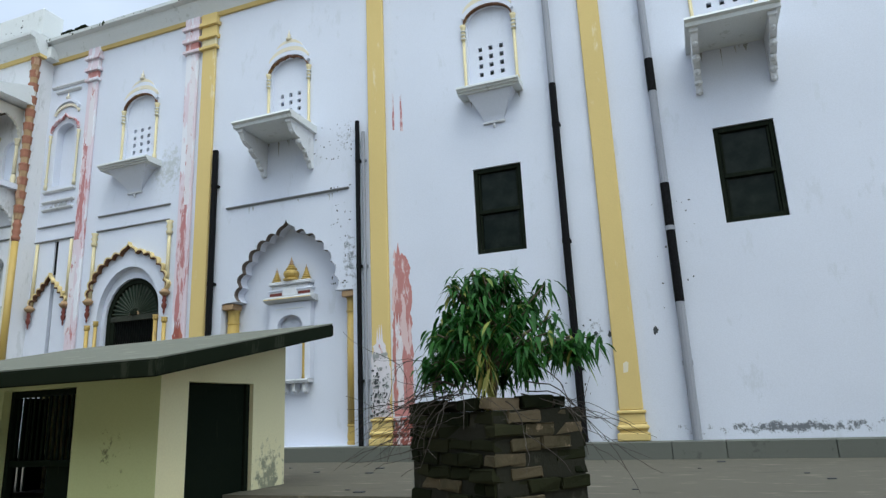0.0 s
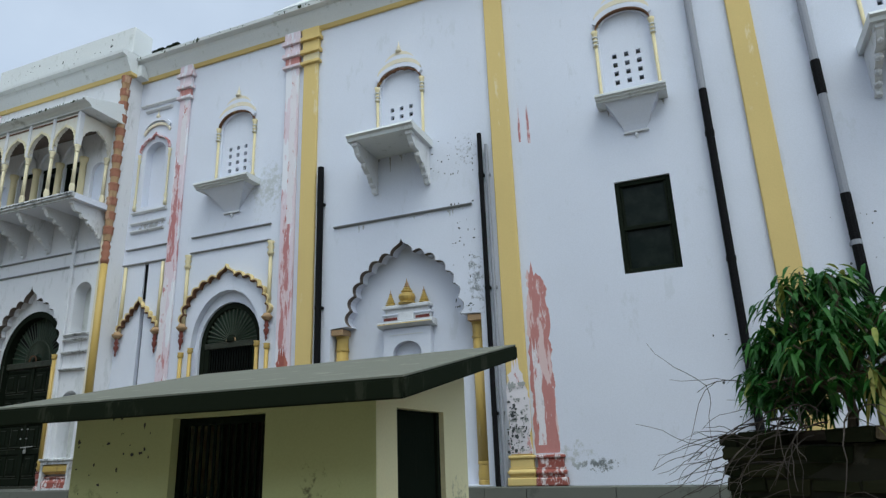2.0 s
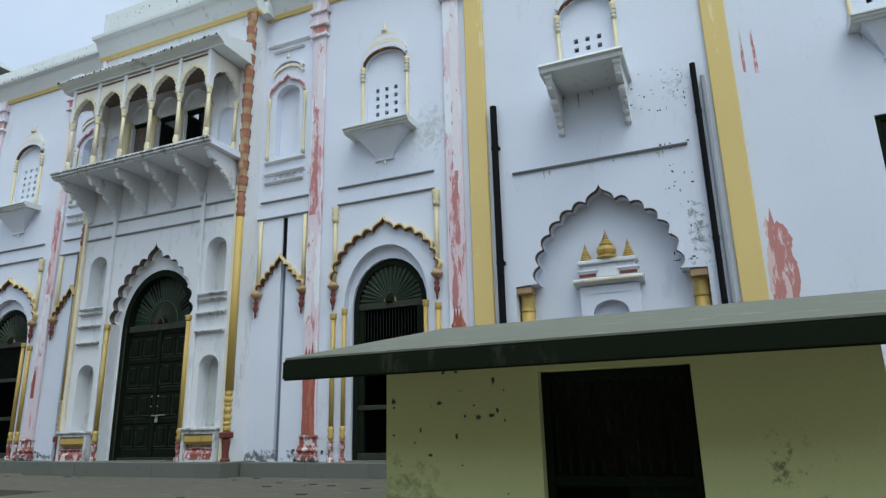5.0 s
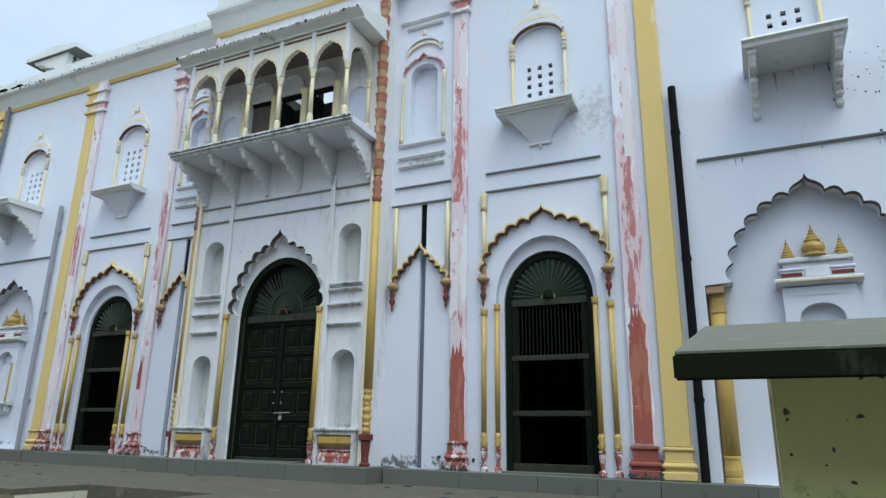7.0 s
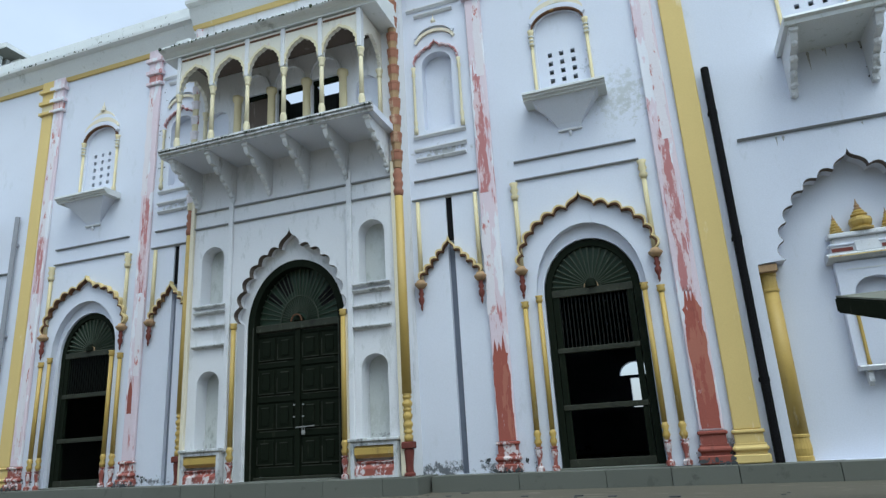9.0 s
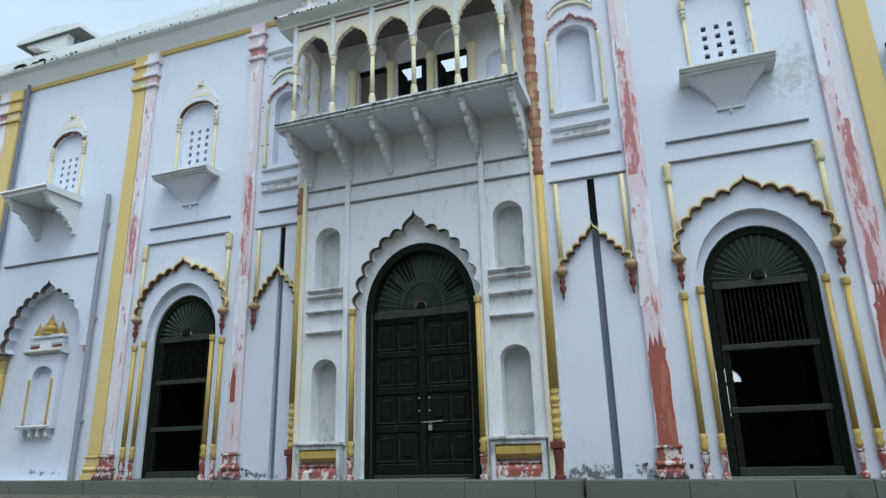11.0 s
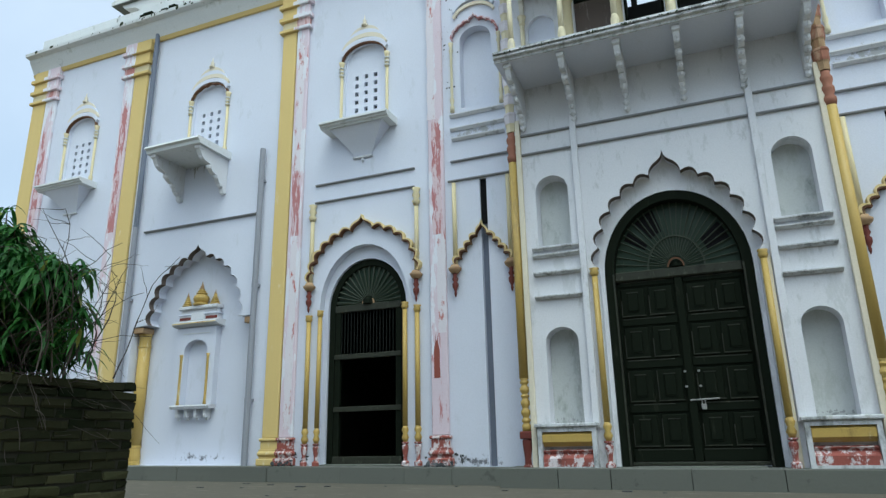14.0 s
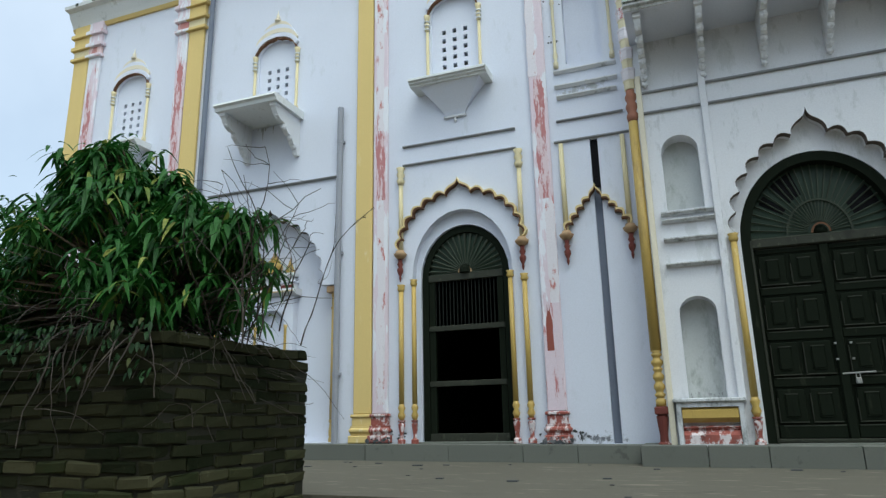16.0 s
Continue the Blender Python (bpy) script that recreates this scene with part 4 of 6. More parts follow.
def dome(t, x, y, z, s, squat):
    """A gilt dome in shrinking tiers with a dark spire."""
    pr, dark = [], []
    if squat:
        pr = [(0.115, 0), (0.165, 0.02), (0.165, 0.045), (0.12, 0.06), (0.15, 0.10), (0.165, 0.15), (0.15, 0.20), (0.09, 0.235), (0.115, 0.25), (0.115, 0.27), (0.075, 0.285), (0.085, 0.31), (0.05, 0.34)]
        dark = [(0.055, 0.341), (0.06, 0.36), (0.035, 0.38), (0.04, 0.41), (0.02, 0.44), (0.004, 0.52)]
    else:
        for k in range(5):
            r = 0.165 - 0.027 * k
            pr += [(r * 0.8, 0.072 * k), (r, 0.072 * k + 0.018), (r, 0.072 * k + 0.045), (r * 0.74, 0.072 * k + 0.066)]
        dark = [(0.04, 0.361), (0.045, 0.39), (0.02, 0.42), (0.004, 0.52)]
    d = part("dome", lathe(B(), x, y, [(r * s, z + h * s) for r, h in pr], 12), GOLD, t, "tiered gilt dome")
    part("spire", lathe(B(), x, y, [(r * s, z + h * s) for r, h in dark], 10), BANDLOW, d, "tarnished brown spire")


def shrine_niche(cx):
    yb = W + DEEP
    b = zb(cx)
    t = thing("shrine_niche", (cx, yb, 1.9), "small white wall shrine with three gilt domes over an arched recess", "shrine niche", "shrine niches")
    body = arch(cx, 0.235, 2.12, 2.98, 3.16, 12)
    part("body", sheet(B(), rect(cx - 0.39, cx + 0.39, 2.12, 3.36), [body], yb - 0.12, yb - 0.001), WHITE, t)
    for s in (-1, 1):
        part("colonette", lathe(B(), cx + s * 0.27, yb - 0.13, [(0.028, 2.12), (0.02, 2.2), (0.02, 2.86), (0.032, 2.92)], 8), GOLD, t, smooth=True)
    part("sill", prism(B(), [(yb, 2.06), (yb - 0.17, 2.06), (yb - 0.19, 2.10), (yb - 0.17, 2.119), (yb, 2.119)], cx - 0.38, cx + 0.38, "x"), TRIM, t)
    for k in range(4):
        x = cx - 0.28 + k * 0.187
        part("bracket", corbel(B(), x - 0.025, x + 0.025, yb, 0.13, 2.059, 0.15, 2), TRIM, t)
    part("ledge", prism(B(), [(yb, 3.361), (yb - 0.16, 3.38), (yb - 0.22, 3.41), (yb - 0.22, 3.44), (yb - 0.14, 3.47), (yb, 3.47)], cx - 0.46, cx + 0.46, "x"), TRIM, t)
    part("ledge_line", box(B(), cx - 0.44, cx + 0.44, yb - 0.224, yb - 0.2205, 3.412, 3.428), OCHRE, t)
    part("attic", box(B(), cx - 0.39, cx + 0.39, yb - 0.12, yb, 3.471, 3.56, 0.006), TRIM, t)
    part("attic", box(B(), cx - 0.13, cx + 0.13, yb - 0.15, yb - 0.121, 3.471, 3.60, 0.006), TRIM, t)
    part("attic", box(B(), cx - 0.36, cx + 0.36, yb - 0.115, yb, 3.595, 3.66, 0.006), TRIM, t)
    part("attic_line", box(B(), cx - 0.41, cx + 0.41, yb - 0.14, yb, 3.561, 3.594, 0.01), WHITE, t)
    part("face_line", box(B(), cx - 0.27, cx + 0.27, yb - 0.128, yb - 0.1205, 3.255, 3.268), GREYWASH, t)
    for s in (-1, 1):
        part("red_panel", box(B(), cx + s * 0.27 - 0.115, cx + s * 0.27 + 0.115, yb - 0.128, yb - 0.1205, 3.49, 3.535), MAROON, t)
    part("attic_ledge", box(B(), cx - 0.40, cx + 0.40, yb - 0.16, yb, 3.661, 3.72, 0.012), TRIM, t)
    dome(t, cx, yb - 0.085, 3.721, 0.80, True)
    for s in (-1, 1):
        dome(t, cx + s * 0.285, yb - 0.08, 3.721, 0.50, False)
    # engaged columns beside the arch
    for s in (-1, 1):
        x, r, y = cx + s * 1.14, 0.10, W + DEEP - 0.075
        v = thing("engaged_column", (x, y, b), "ochre gloss column with a stepped cap in the rebate beside the shrine arch", "column", "shrine columns")
        part("base", lathe(B(), x, y, [(r * 1.08, b), (r * 1.08, b + 0.05), (r * 0.98, b + 0.06), (r * 1.05, b + 0.09), (r * 1.08, b + 0.14), (r * 1.0, b + 0.20), (r * 0.96, b + 0.26), (r * 1.06, b + 0.27), (r * 1.06, b + 0.295), (r * 0.97, b + 0.305)], 18), GOLD, v)
        part("shaft", lathe(B(), x, y, [(r, b + 0.3055), (r * 0.95, 3.10)], 18), GOLD, v, smooth=True)
        part("neck", lathe(B(), x, y, [(r * 1.06, 3.101), (r * 1.06, 3.13), (r * 0.95, 3.135), (r * 0.95, 3.29), (r * 1.04, 3.30), (r * 1.04, 3.33)], 18), GOLD, v)
        part("cap", box(B(), x - r * 1.07, x + r * 1.07, W + 0.02, W + DEEP - 0.001, 3.331, 3.425, 0.008), BANDLOW, v, "dull brown square cap")
    part("string_course", prism(B(), [(W - 0.001, 5.085), (W - 0.03, 5.085), (W - 0.05, 5.105), (W - 0.05, 5.11), (W - 0.001, 5.115)], cx - 1.2, cx + 1.2, "x"), SHADELINE, t)


shrine_niche(R_NICHE)
shrine_niche(L_NICHE)


# ---- middle door ----
mb = zb(CX)
yd = CY + 0.30
door = thing("door_3", (CX, yd, mb), "closed dark panelled double door with a sunburst fanlight and padlock", "door", kind="structure")
bm = B()
HALF, RISE = 0.84, 0.99
inner = [(CX - HALF, mb), (CX - HALF, 3.42)] + [(CX - HALF * math.cos(math.pi * i / 18), 3.42 + RISE * math.sin(math.pi * i / 18)) for i in range(1, 18)] + [(CX + HALF, 3.42), (CX + HALF, mb)]
sheet(bm, inner + [(CX + 1.0, mb), (CX + 1.0, 4.85), (CX - 1.0, 4.85), (CX - 1.0, mb)], [], CY + 0.19, CY + 0.42)
part("reveal", bm, WASH, door, "white plaster inner arch")
bm = B()
ribbon(bm, [(CX + 0.835 * math.cos(math.pi * i / 20), 3.42 + 0.985 * math.sin(math.pi * i / 20)) for i in range(21)], 0.11, yd - 0.104, yd + 0.1, (CX, 3.36))
for s in (-1, 1):
    box(bm, CX + min(s * 0.835, s * 0.725), CX + max(s * 0.835, s * 0.725), yd - 0.104, yd + 0.1, mb, 3.42)
part("door_frame", bm, WOOD, door)
for s in (-1, 1):
    part("frame_bead", box(B(), CX + s * 0.735 - 0.012, CX + s * 0.735 + 0.012, yd - 0.115, yd - 0.105, mb, 3.42, 0.004), WORN, door)
part("door_sill", box(B(), CX - 0.724, CX + 0.724, yd - 0.06, yd + 0.06, mb + 0.0205, mb + 0.06, 0.008), WORN, door)
part("transom", box(B(), CX - 0.73, CX + 0.73, yd - 0.06, yd + 0.08, 3.33, 3.45, 0.015), WORN, door)
part("fan_back", prism(B(), [(CX + 0.75 * math.cos(math.pi * i / 16), 3.451 + 0.89 * math.sin(math.pi * i / 16)) for i in range(17)], yd + 0.05, yd + 0.08), FAN, door, "dusty green fanlight")
for i in range(1, 26):
    a = math.pi * i / 26
    p0, p1 = [(CX + r * math.cos(a), yd + 0.03, 3.47 + 1.18 * r * math.sin(a)) for r in (0.12, 0.71)]
    part("spoke", tube(B(), [p0, p1], 0.006, 0.011, 4), SPOKE, door)
# black plates paint the dark seen through the lost panes
for a0, a1 in ((0.12, 0.22), (0.60, 0.72), (0.78, 0.83)):
    arc = [math.pi * (a0 + (a1 - a0) * k / 4) for k in range(5)]
    part("missing_pane", prism(B(), [(CX + 0.68 * math.cos(a), 3.47 + 0.80 * math.sin(a)) for a in arc] + [(CX + 0.40 * math.cos(a), 3.47 + 0.50 * math.sin(a)) for a in arc[::-1]], yd + 0.044, yd + 0.0495), BLACK, door, "black gap where a fanlight pane is gone")
part("fan_band", ribbon(B(), [(CX + 0.34 * math.cos(math.pi * i / 16), 3.455 + 0.42 * math.sin(math.pi * i / 16)) for i in range(17)], 0.02, yd + 0.015, yd + 0.03, (CX, 3.45)), SPOKE, door)
part("hub", lathe(B(), CX, yd + 0.02, [(0.085, 3.452), (0.08, 3.50), (0.05, 3.545), (0.01, 3.56)], 14), WOOD, door, smooth=True)
part("hub_ring", ribbon(B(), [(CX + 0.10 * math.cos(math.pi * i / 12), 3.452 + 0.115 * math.sin(math.pi * i / 12)) for i in range(13)], 0.02, yd - 0.075, yd - 0.06, (CX, 3.45)), BROWN, door, "small dull brown half ring")
RAILS = ((mb + 0.065, 0.14), (1.765, 0.10), (2.275, 0.10), (2.785, 0.09), (3.265, 0.062))
rnd = random.Random(23)
for s in (-1, 1):
    leaf = part("leaf", box(B(), CX + (0.004 if s > 0 else -0.722), CX + (0.722 if s > 0 else -0.004), yd, yd + 0.05, mb + 0.063, 3.328), WOOD, door)
    for z, h in RAILS:
        x0 = CX + (0.05 if s > 0 else -0.70)
        part("rail", box(B(), x0, x0 + 0.65, yd - 0.016, yd - 0.001, z, z + h, 0.006), WOOD, leaf)
        part("worn_bead", box(B(), x0 + rnd.uniform(0, 0.05), x0 + rnd.uniform(0.5, 0.65), yd - 0.021, yd - 0.0165, z + h - 0.016, z + h - 0.002, 0.003), WORN, leaf)
    for (z, h), (z1, _) in zip(RAILS, RAILS[1:]):
        for c_ in range(2):
            x0 = CX + s * (0.075 + c_ * 0.325) - (0 if s > 0 else 0.285)
            a, b_ = z + h + 0.02, z1 - 0.02
            part("panel", box(B(), x0, x0 + 0.285, yd - 0.024, yd - 0.001, a, b_, 0.016), WOOD, leaf)
            part("inner_panel", box(B(), x0 + 0.075, x0 + 0.21, yd - 0.040, yd - 0.0245, a + 0.06, b_ - 0.05, 0.014), WOOD, leaf)
            part("worn_bead", box(B(), x0, x0 + 0.285, yd - 0.029, yd - 0.0245, a + 0.001, a + 0.015, 0.003), WORN, leaf)
            part("worn_bead", box(B(), x0 + 0.075, x0 + 0.21, yd - 0.046, yd - 0.0405, b_ - 0.065, b_ - 0.052, 0.003), WORN, leaf)
            part("worn_bead", box(B(), x0 + 0.001, x0 + 0.012, yd - 0.030, yd - 0.0245, a + 0.02, b_ - rnd.uniform(0.01, 0.2), 0.003), WORN, leaf)
part("meeting_stile", box(B(), CX - 0.045, CX + 0.045, yd - 0.04, yd - 0.002, mb + 0.03, 3.33, 0.01), WOOD, door)
part("hasp", tube(B(), [(CX - 0.02, yd - 0.045, 1.885), (CX + 0.29, yd - 0.045, 1.895)], 0.009, 0.009, 6), STEEL, door)
lock = part("padlock", box(B(), CX + 0.09, CX + 0.145, yd - 0.075, yd - 0.045, 1.775, 1.84, 0.008), STEEL, door, "small steel padlock")
part("shackle", tube(B(), [(CX + 0.10, yd - 0.06, 1.835), (CX + 0.10, yd - 0.06, 1.875), (CX + 0.118, yd - 0.06, 1.89), (CX + 0.135, yd - 0.06, 1.875), (CX + 0.135, yd - 0.06, 1.835)], 0.005, 0.005, 6), STEEL, lock)
for z in (2.03, 2.20):
    for s in (-1, 1):
        part("stud", lathe(B(), CX + 0.03 + s * 0.075, yd - 0.045, [(0.014, z), (0.014, z + 0.02)], 8), STEEL, door)

# ---- middle block mouldings ----
mid = thing("entrance_surround", (CX, CY, mb), "whitewashed entrance surround with gilt columns, niches and red panels", "door surround")
for z in (5.12, 5.395):
    for a, b_ in ((-1.75, -1.095), (-1.005, 1.005), (1.095, 1.75)):
        part("string_course", prism(B(), [(CY - 0.001, z - 0.012), (CY - 0.03, z - 0.012), (CY - 0.04, z), (CY - 0.04, z + 0.01), (CY - 0.001, z + 0.016)], CX + a, CX + b_, "x"), SHADELINE, mid)
for s in (-1, 1):
    part("strip", box(B(), CX + s * 1.05 - 0.04, CX + s * 1.05 + 0.04, CY - 0.05, CY - 0.001, mb + 0.45, 5.62, 0.006), WASH, mid)
    part("jamb_strip", box(B(), CX + s * 0.955 - 0.012, CX + s * 0.955 + 0.045, CY - 0.03, CY - 0.001, mb, 3.40, 0.006), STRIP, mid)
    part("strip", box(B(), CX + s * 1.785 - 0.032, CX + s * 1.785 + 0.032, CY - 0.06, CY - 0.001, mb, 5.62, 0.006), STRIP, mid)
    colonette(mid, CX + s * 0.93, CY - 0.04, mb, 3.47, 0.037, GOLD, FOOT)
    for z in (3.79, 3.70, 3.47, 3.17):
        part("ledge", prism(B(), [(CY - 0.001, z - 0.018), (CY - 0.04, z - 0.018), (CY - 0.075, z + 0.006), (CY - 0.075, z + 0.02), (CY - 0.001, z + 0.03)], CX + s * 1.385 - 0.29, CX + s * 1.385 + 0.29, "x"), LEDGE, mid)
    x0, x1 = CX + s * 1.39 - 0.34, CX + s * 1.39 + 0.34
    part("panel_frame", sheet(B(), rect(x0, x1, mb, 1.62), [rect(x0 + 0.05, x1 - 0.05, mb + 0.03, 1.57)], CY - 0.12, CY - 0.001), LEDGE, mid)
    part("panel_sill", box(B(), x0 - 0.03, x1 + 0.03, CY - 0.15, CY - 0.001, 1.621, 1.665, 0.01), LEDGE, mid)
    bm = prism(B(), [(CY - 0.002, mb + 0.25), (CY - 0.05, mb + 0.25), (CY - 0.11, mb + 0.30), (CY - 0.11, mb + 0.38), (CY - 0.05, mb + 0.43), (CY - 0.002, mb + 0.43)], x0 + 0.055, x1 - 0.055, "x")
    part("roll", bm, GOLD, mid, "ochre painted roll moulding")
    bm = prism(B(), [(CY - 0.002, mb + 0.03), (CY - 0.11, mb + 0.03), (CY - 0.11, mb + 0.12), (CY - 0.06, mb + 0.17), (CY - 0.09, mb + 0.20), (CY - 0.002, mb + 0.22)], x0 + 0.055, x1 - 0.055, "x")
    part("red_base", bm, FOOT, mid, "flaking brick-red base")

# corner columns: gilt below, banded terracotta above
for s in (-1, 1):
    x, y, r = CX + (1.86 if s > 0 else -1.885), CY + (-0.02 if s > 0 else 0.03), 0.066
    f, up = 0.066, 0.079
    c = thing("corner_column", (x, y, mb), "tall corner column, gilt shaft below, banded terracotta above" if s > 0 else "tall corner column, gilt below, flaking whitewashed bands above", "column", "corner columns")
    part("base", lathe(B(), x, y, [(f * 1.15, mb), (f * 1.15, mb + 0.03), (f * 0.8, mb + 0.05), (f * 0.75, mb + 0.12), (f * 1.0, mb + 0.27), (f * 1.05, mb + 0.32), (f * 0.85, mb + 0.34)], 12), MAROON, c, "dark red turned foot")
    part("base_block", box(B(), x - f * 1.2, x + f * 1.2, y - f * 1.2, y + f * 1.2, mb + 0.341, mb + 0.43, 0.012), MAROON, c)
    pr = [(f * 0.9, mb + 0.431), (f * 0.95, mb + 0.50), (f * 0.7, mb + 0.52)]
    for z, h, k in ((0.53, 0.05, 0.95), (0.60, 0.09, 1.0), (0.71, 0.09, 1.0), (0.82, 0.04, 0.9), (0.87, 0.09, 1.06), (0.98, 0.05, 0.95)):
        pr += [(f * 0.72, mb + z), (f * k, mb + z + h * 0.35), (f * k, mb + z + h * 0.7), (f * 0.72, mb + z + h)]
    part("bead", lathe(B(), x, y, pr + [(r, mb + 1.05)], 14), GOLD, c, smooth=True)
    part("shaft", lathe(B(), x, y, [(r, mb + 1.051), (r * 0.93, 5.05)], 16), GOLD, c, smooth=True)
    pr = [(r * 0.93, 5.051)]
    for k in range(3):
        z = 5.08 + k * 0.13
        pr += [(r * 1.15, z + 0.03), (r * 1.15, z + 0.06), (r * 0.85, z + 0.10)]
    part("bead", lathe(B(), x, y, pr + [(r * 0.9, 5.48)], 14), TERRACOTTA, c, smooth=True)
    z = 5.49
    while z < 8.9:
        part("band", lathe(B(), x, y, [(up * 0.88, z), (up * 0.92, z + 0.10), (up * 1.04, z + 0.12)], 8), BANDLOW if s > 0 else CREAMCOL, c)
        part("drum", lathe(B(), x, y, [(up * 1.04, z + 0.121), (up * 1.12, z + 0.15), (up * 1.14, z + 0.235), (up * 1.24, z + 0.25), (up * 1.24, z + 0.275), (up * 0.92, z + 0.289)], 8), TERRACOTTA if s > 0 else PEEL, c)
        z += 0.29

# ---- balcony ----
by = 7.92                                # plane of the front columns
bal = thing("balcony", (CX, CY, 5.5), "projecting balcony with pale yellow columns, cusped arches and carved brackets", "balcony")
x0, x1 = CX - 1.84, CX + 1.84
bm = prism(B(), [(CY - 0.001, 6.20), (7.842, 6.20), (7.842, 6.09), (CY - 0.001, 6.09)], x0, x1, "x")
part("floor_slab", bm, WHITE, bal, "weathered balcony slab with a mossy edge")
bm = prism(B(), [(7.84, 6.203), (7.755, 6.203), (7.752, 6.172), (7.80, 6.170), (7.80, 6.158), (7.772, 6.155), (7.772, 6.128), (7.82, 6.122), (7.82, 6.088), (7.84, 6.087)], x0 - 0.004, x1 + 0.004, "x")
part("slab_edge", bm, LEDGE, bal, "mouldy stepped edge of the balcony slab")
for i in range(6):
    x = CX - 1.70 + i * 0.68
    part("bracket", corbel(B(), x - 0.036, x + 0.036, CY - 0.001, 0.72, 6.089, 0.60, 6), TRIM, bal)
span, first = 0.652, CX - 1.63


def balcony_column(x, y, r=0.036):
    z = 6.201
    col = part("column", lathe(B(), x, y, [(r, z + 0.241), (r * 0.85, 7.06)], 10), CREAMCOL, bal, smooth=True)
    part("column_base", lathe(B(), x, y, [(r * 1.5, z), (r * 1.5, z + 0.06), (r * 1.1, z + 0.08), (r * 1.45, z + 0.14), (r * 1.3, z + 0.2), (r * 0.9, z + 0.24)], 10), CREAMCOL, col, smooth=True)
    part("column_cap", lathe(B(), x, y, [(r * 0.9, 7.061), (r * 1.3, 7.09), (r * 0.95, 7.11), (r * 1.5, 7.17), (r * 1.7, 7.20)], 10), CREAMCOL, col, smooth=True)


for i in range(6):
    balcony_column(first + i * span, by)
for s in (0, 5):
    balcony_column(first + s * span, CY - 0.05)


def arch_screen(c, half):
    return foil_line(c, half, 7.23, 7.62, 7.67, 5, 0.20)


for i in range(5):
    c = first + (i + 0.5) * span
    h = span / 2 - 0.045
    line = arch_screen(c, h)
    bm = sheet(B(), [(c + span / 2, 7.201)] + line[0:1] + line[1:] + [(c - span / 2, 7.201), (c - span / 2, 7.86), (c + span / 2, 7.86)], [], by - 0.035, by + 0.035)
    panel = part("arch_panel", bm, PANEL, bal, "whitish cusped arch panel, faintly painted")
    part("arch_rim", ribbon(B(), [(c + (x - c) * 1.06, z + 0.025) for x, z in line], 0.045, by - 0.055, by - 0.036, (c, 7.1)), CREAMCOL, panel)
    part("panel_band", box(B(), c - span / 2 + 0.05, c + span / 2 - 0.05, by - 0.047, by - 0.036, 7.79, 7.82), BROWN, panel)
for i in range(6):
    x = first + i * span
    part("post", box(B(), x - 0.035, x + 0.035, by - 0.06, by + 0.05, 7.21, 7.88, 0.008), TRIM, bal)
for s in (0, 5):
    x = first + s * span
    cyy = (by + CY) / 2
    line = arch_screen(0, (CY - by) / 2 - 0.05)
    pts = [((CY - by) / 2, 7.201)] + line + [(-(CY - by) / 2 + 0.04, 7.201), (-(CY - by) / 2 + 0.04, 7.86), ((CY - by) / 2, 7.86)]
    bm = B()
    sheet(bm, pts, [], -0.03, 0.03)
    bmesh.ops.rotate(bm, verts=bm.verts, cent=(0, 0, 0), matrix=Matrix.Rotation(radians(90), 3, "Z"))
    bmesh.ops.translate(bm, verts=bm.verts, vec=(x, cyy, 0))
    part("side_arch_panel", bm, PANEL, bal)
bm = B()
prism(bm, [(CY - 0.001, 8.32), (7.72, 8.03), (7.70, 8.005), (7.72, 7.98), (7.80, 7.965), (7.86, 7.92), (7.86, 7.89), (CY - 0.001, 7.89)], CX - 1.93, CX + 1.93, "x")
# dark brown boards put the shade under the eave into colour
part("soffit", box(B(), CX - 1.60, CX + 1.60, by + 0.06, CY - 0.01, 7.862, 7.888), SHADEBROWN, bal, "soffit boards with the balcony's shade as their colour")
eave = part("eave", bm, GREYWASH, bal, "sloping eave with a black-stained crumbling edge")
rnd = random.Random(5)
bm = B()
x = CX - 1.93
while x < CX + 1.85:
    w_ = rnd.uniform(0.10, 0.3)
    y = 7.73 + rnd.uniform(0, 0.07)
    box(bm, x, min(x + w_, CX + 1.92), y, y + rnd.uniform(0.08, 0.25), 8.025 + (y - 7.72) * 0.33, 8.06 + rnd.uniform(0.0, 0.05), 0.012)
    x += w_ + rnd.uniform(0.0, 0.12)
part("eave_crust", bm, GREYWASH, eave)
# gallery front behind the columns
gal = thing("gallery_front", (CX, CY, 6.2), "gallery doorways with ochre columns and dark wooden frames behind the balcony", "doorway")
for i in range(4):
    x = CX + (i - 1.5) * 0.66
    part("column", lathe(B(), x, CY - 0.04, [(0.085, 6.205), (0.085, 6.3), (0.065, 6.33), (0.06, 7.24), (0.09, 7.30), (0.09, 7.36)], 12), PALE, gal, smooth=True)
for i in (-1, 0, 1):
    c = CX + i * 0.66
    part("arch_moulding", ribbon(B(), [(c + 0.29 * math.cos(math.pi * k / 12), 7.38 + 0.36 * math.sin(math.pi * k / 12)) for k in range(13)], 0.04, CY - 0.05, CY - 0.002, (c, 7.2)), TRIM, gal)
    part("lintel", box(B(), c - 0.248, c + 0.248, CY + 0.04, CY + 0.12, 7.29, 7.355), WOOD, gal)
    if i == -1:
        part("door_leaf", box(B(), c - 0.247, c + 0.247, CY + 0.07, CY + 0.10, 6.2, 7.28), SHADEBROWN, gal, "closed brown door leaf")
        continue
    for s in (-1, 1):
        part("door_leaf", box(B(), c + s * 0.235 - 0.015, c + s * 0.235 + 0.015, CY + 0.06, CY + 0.36, 6.2, 7.28), WOOD, gal)

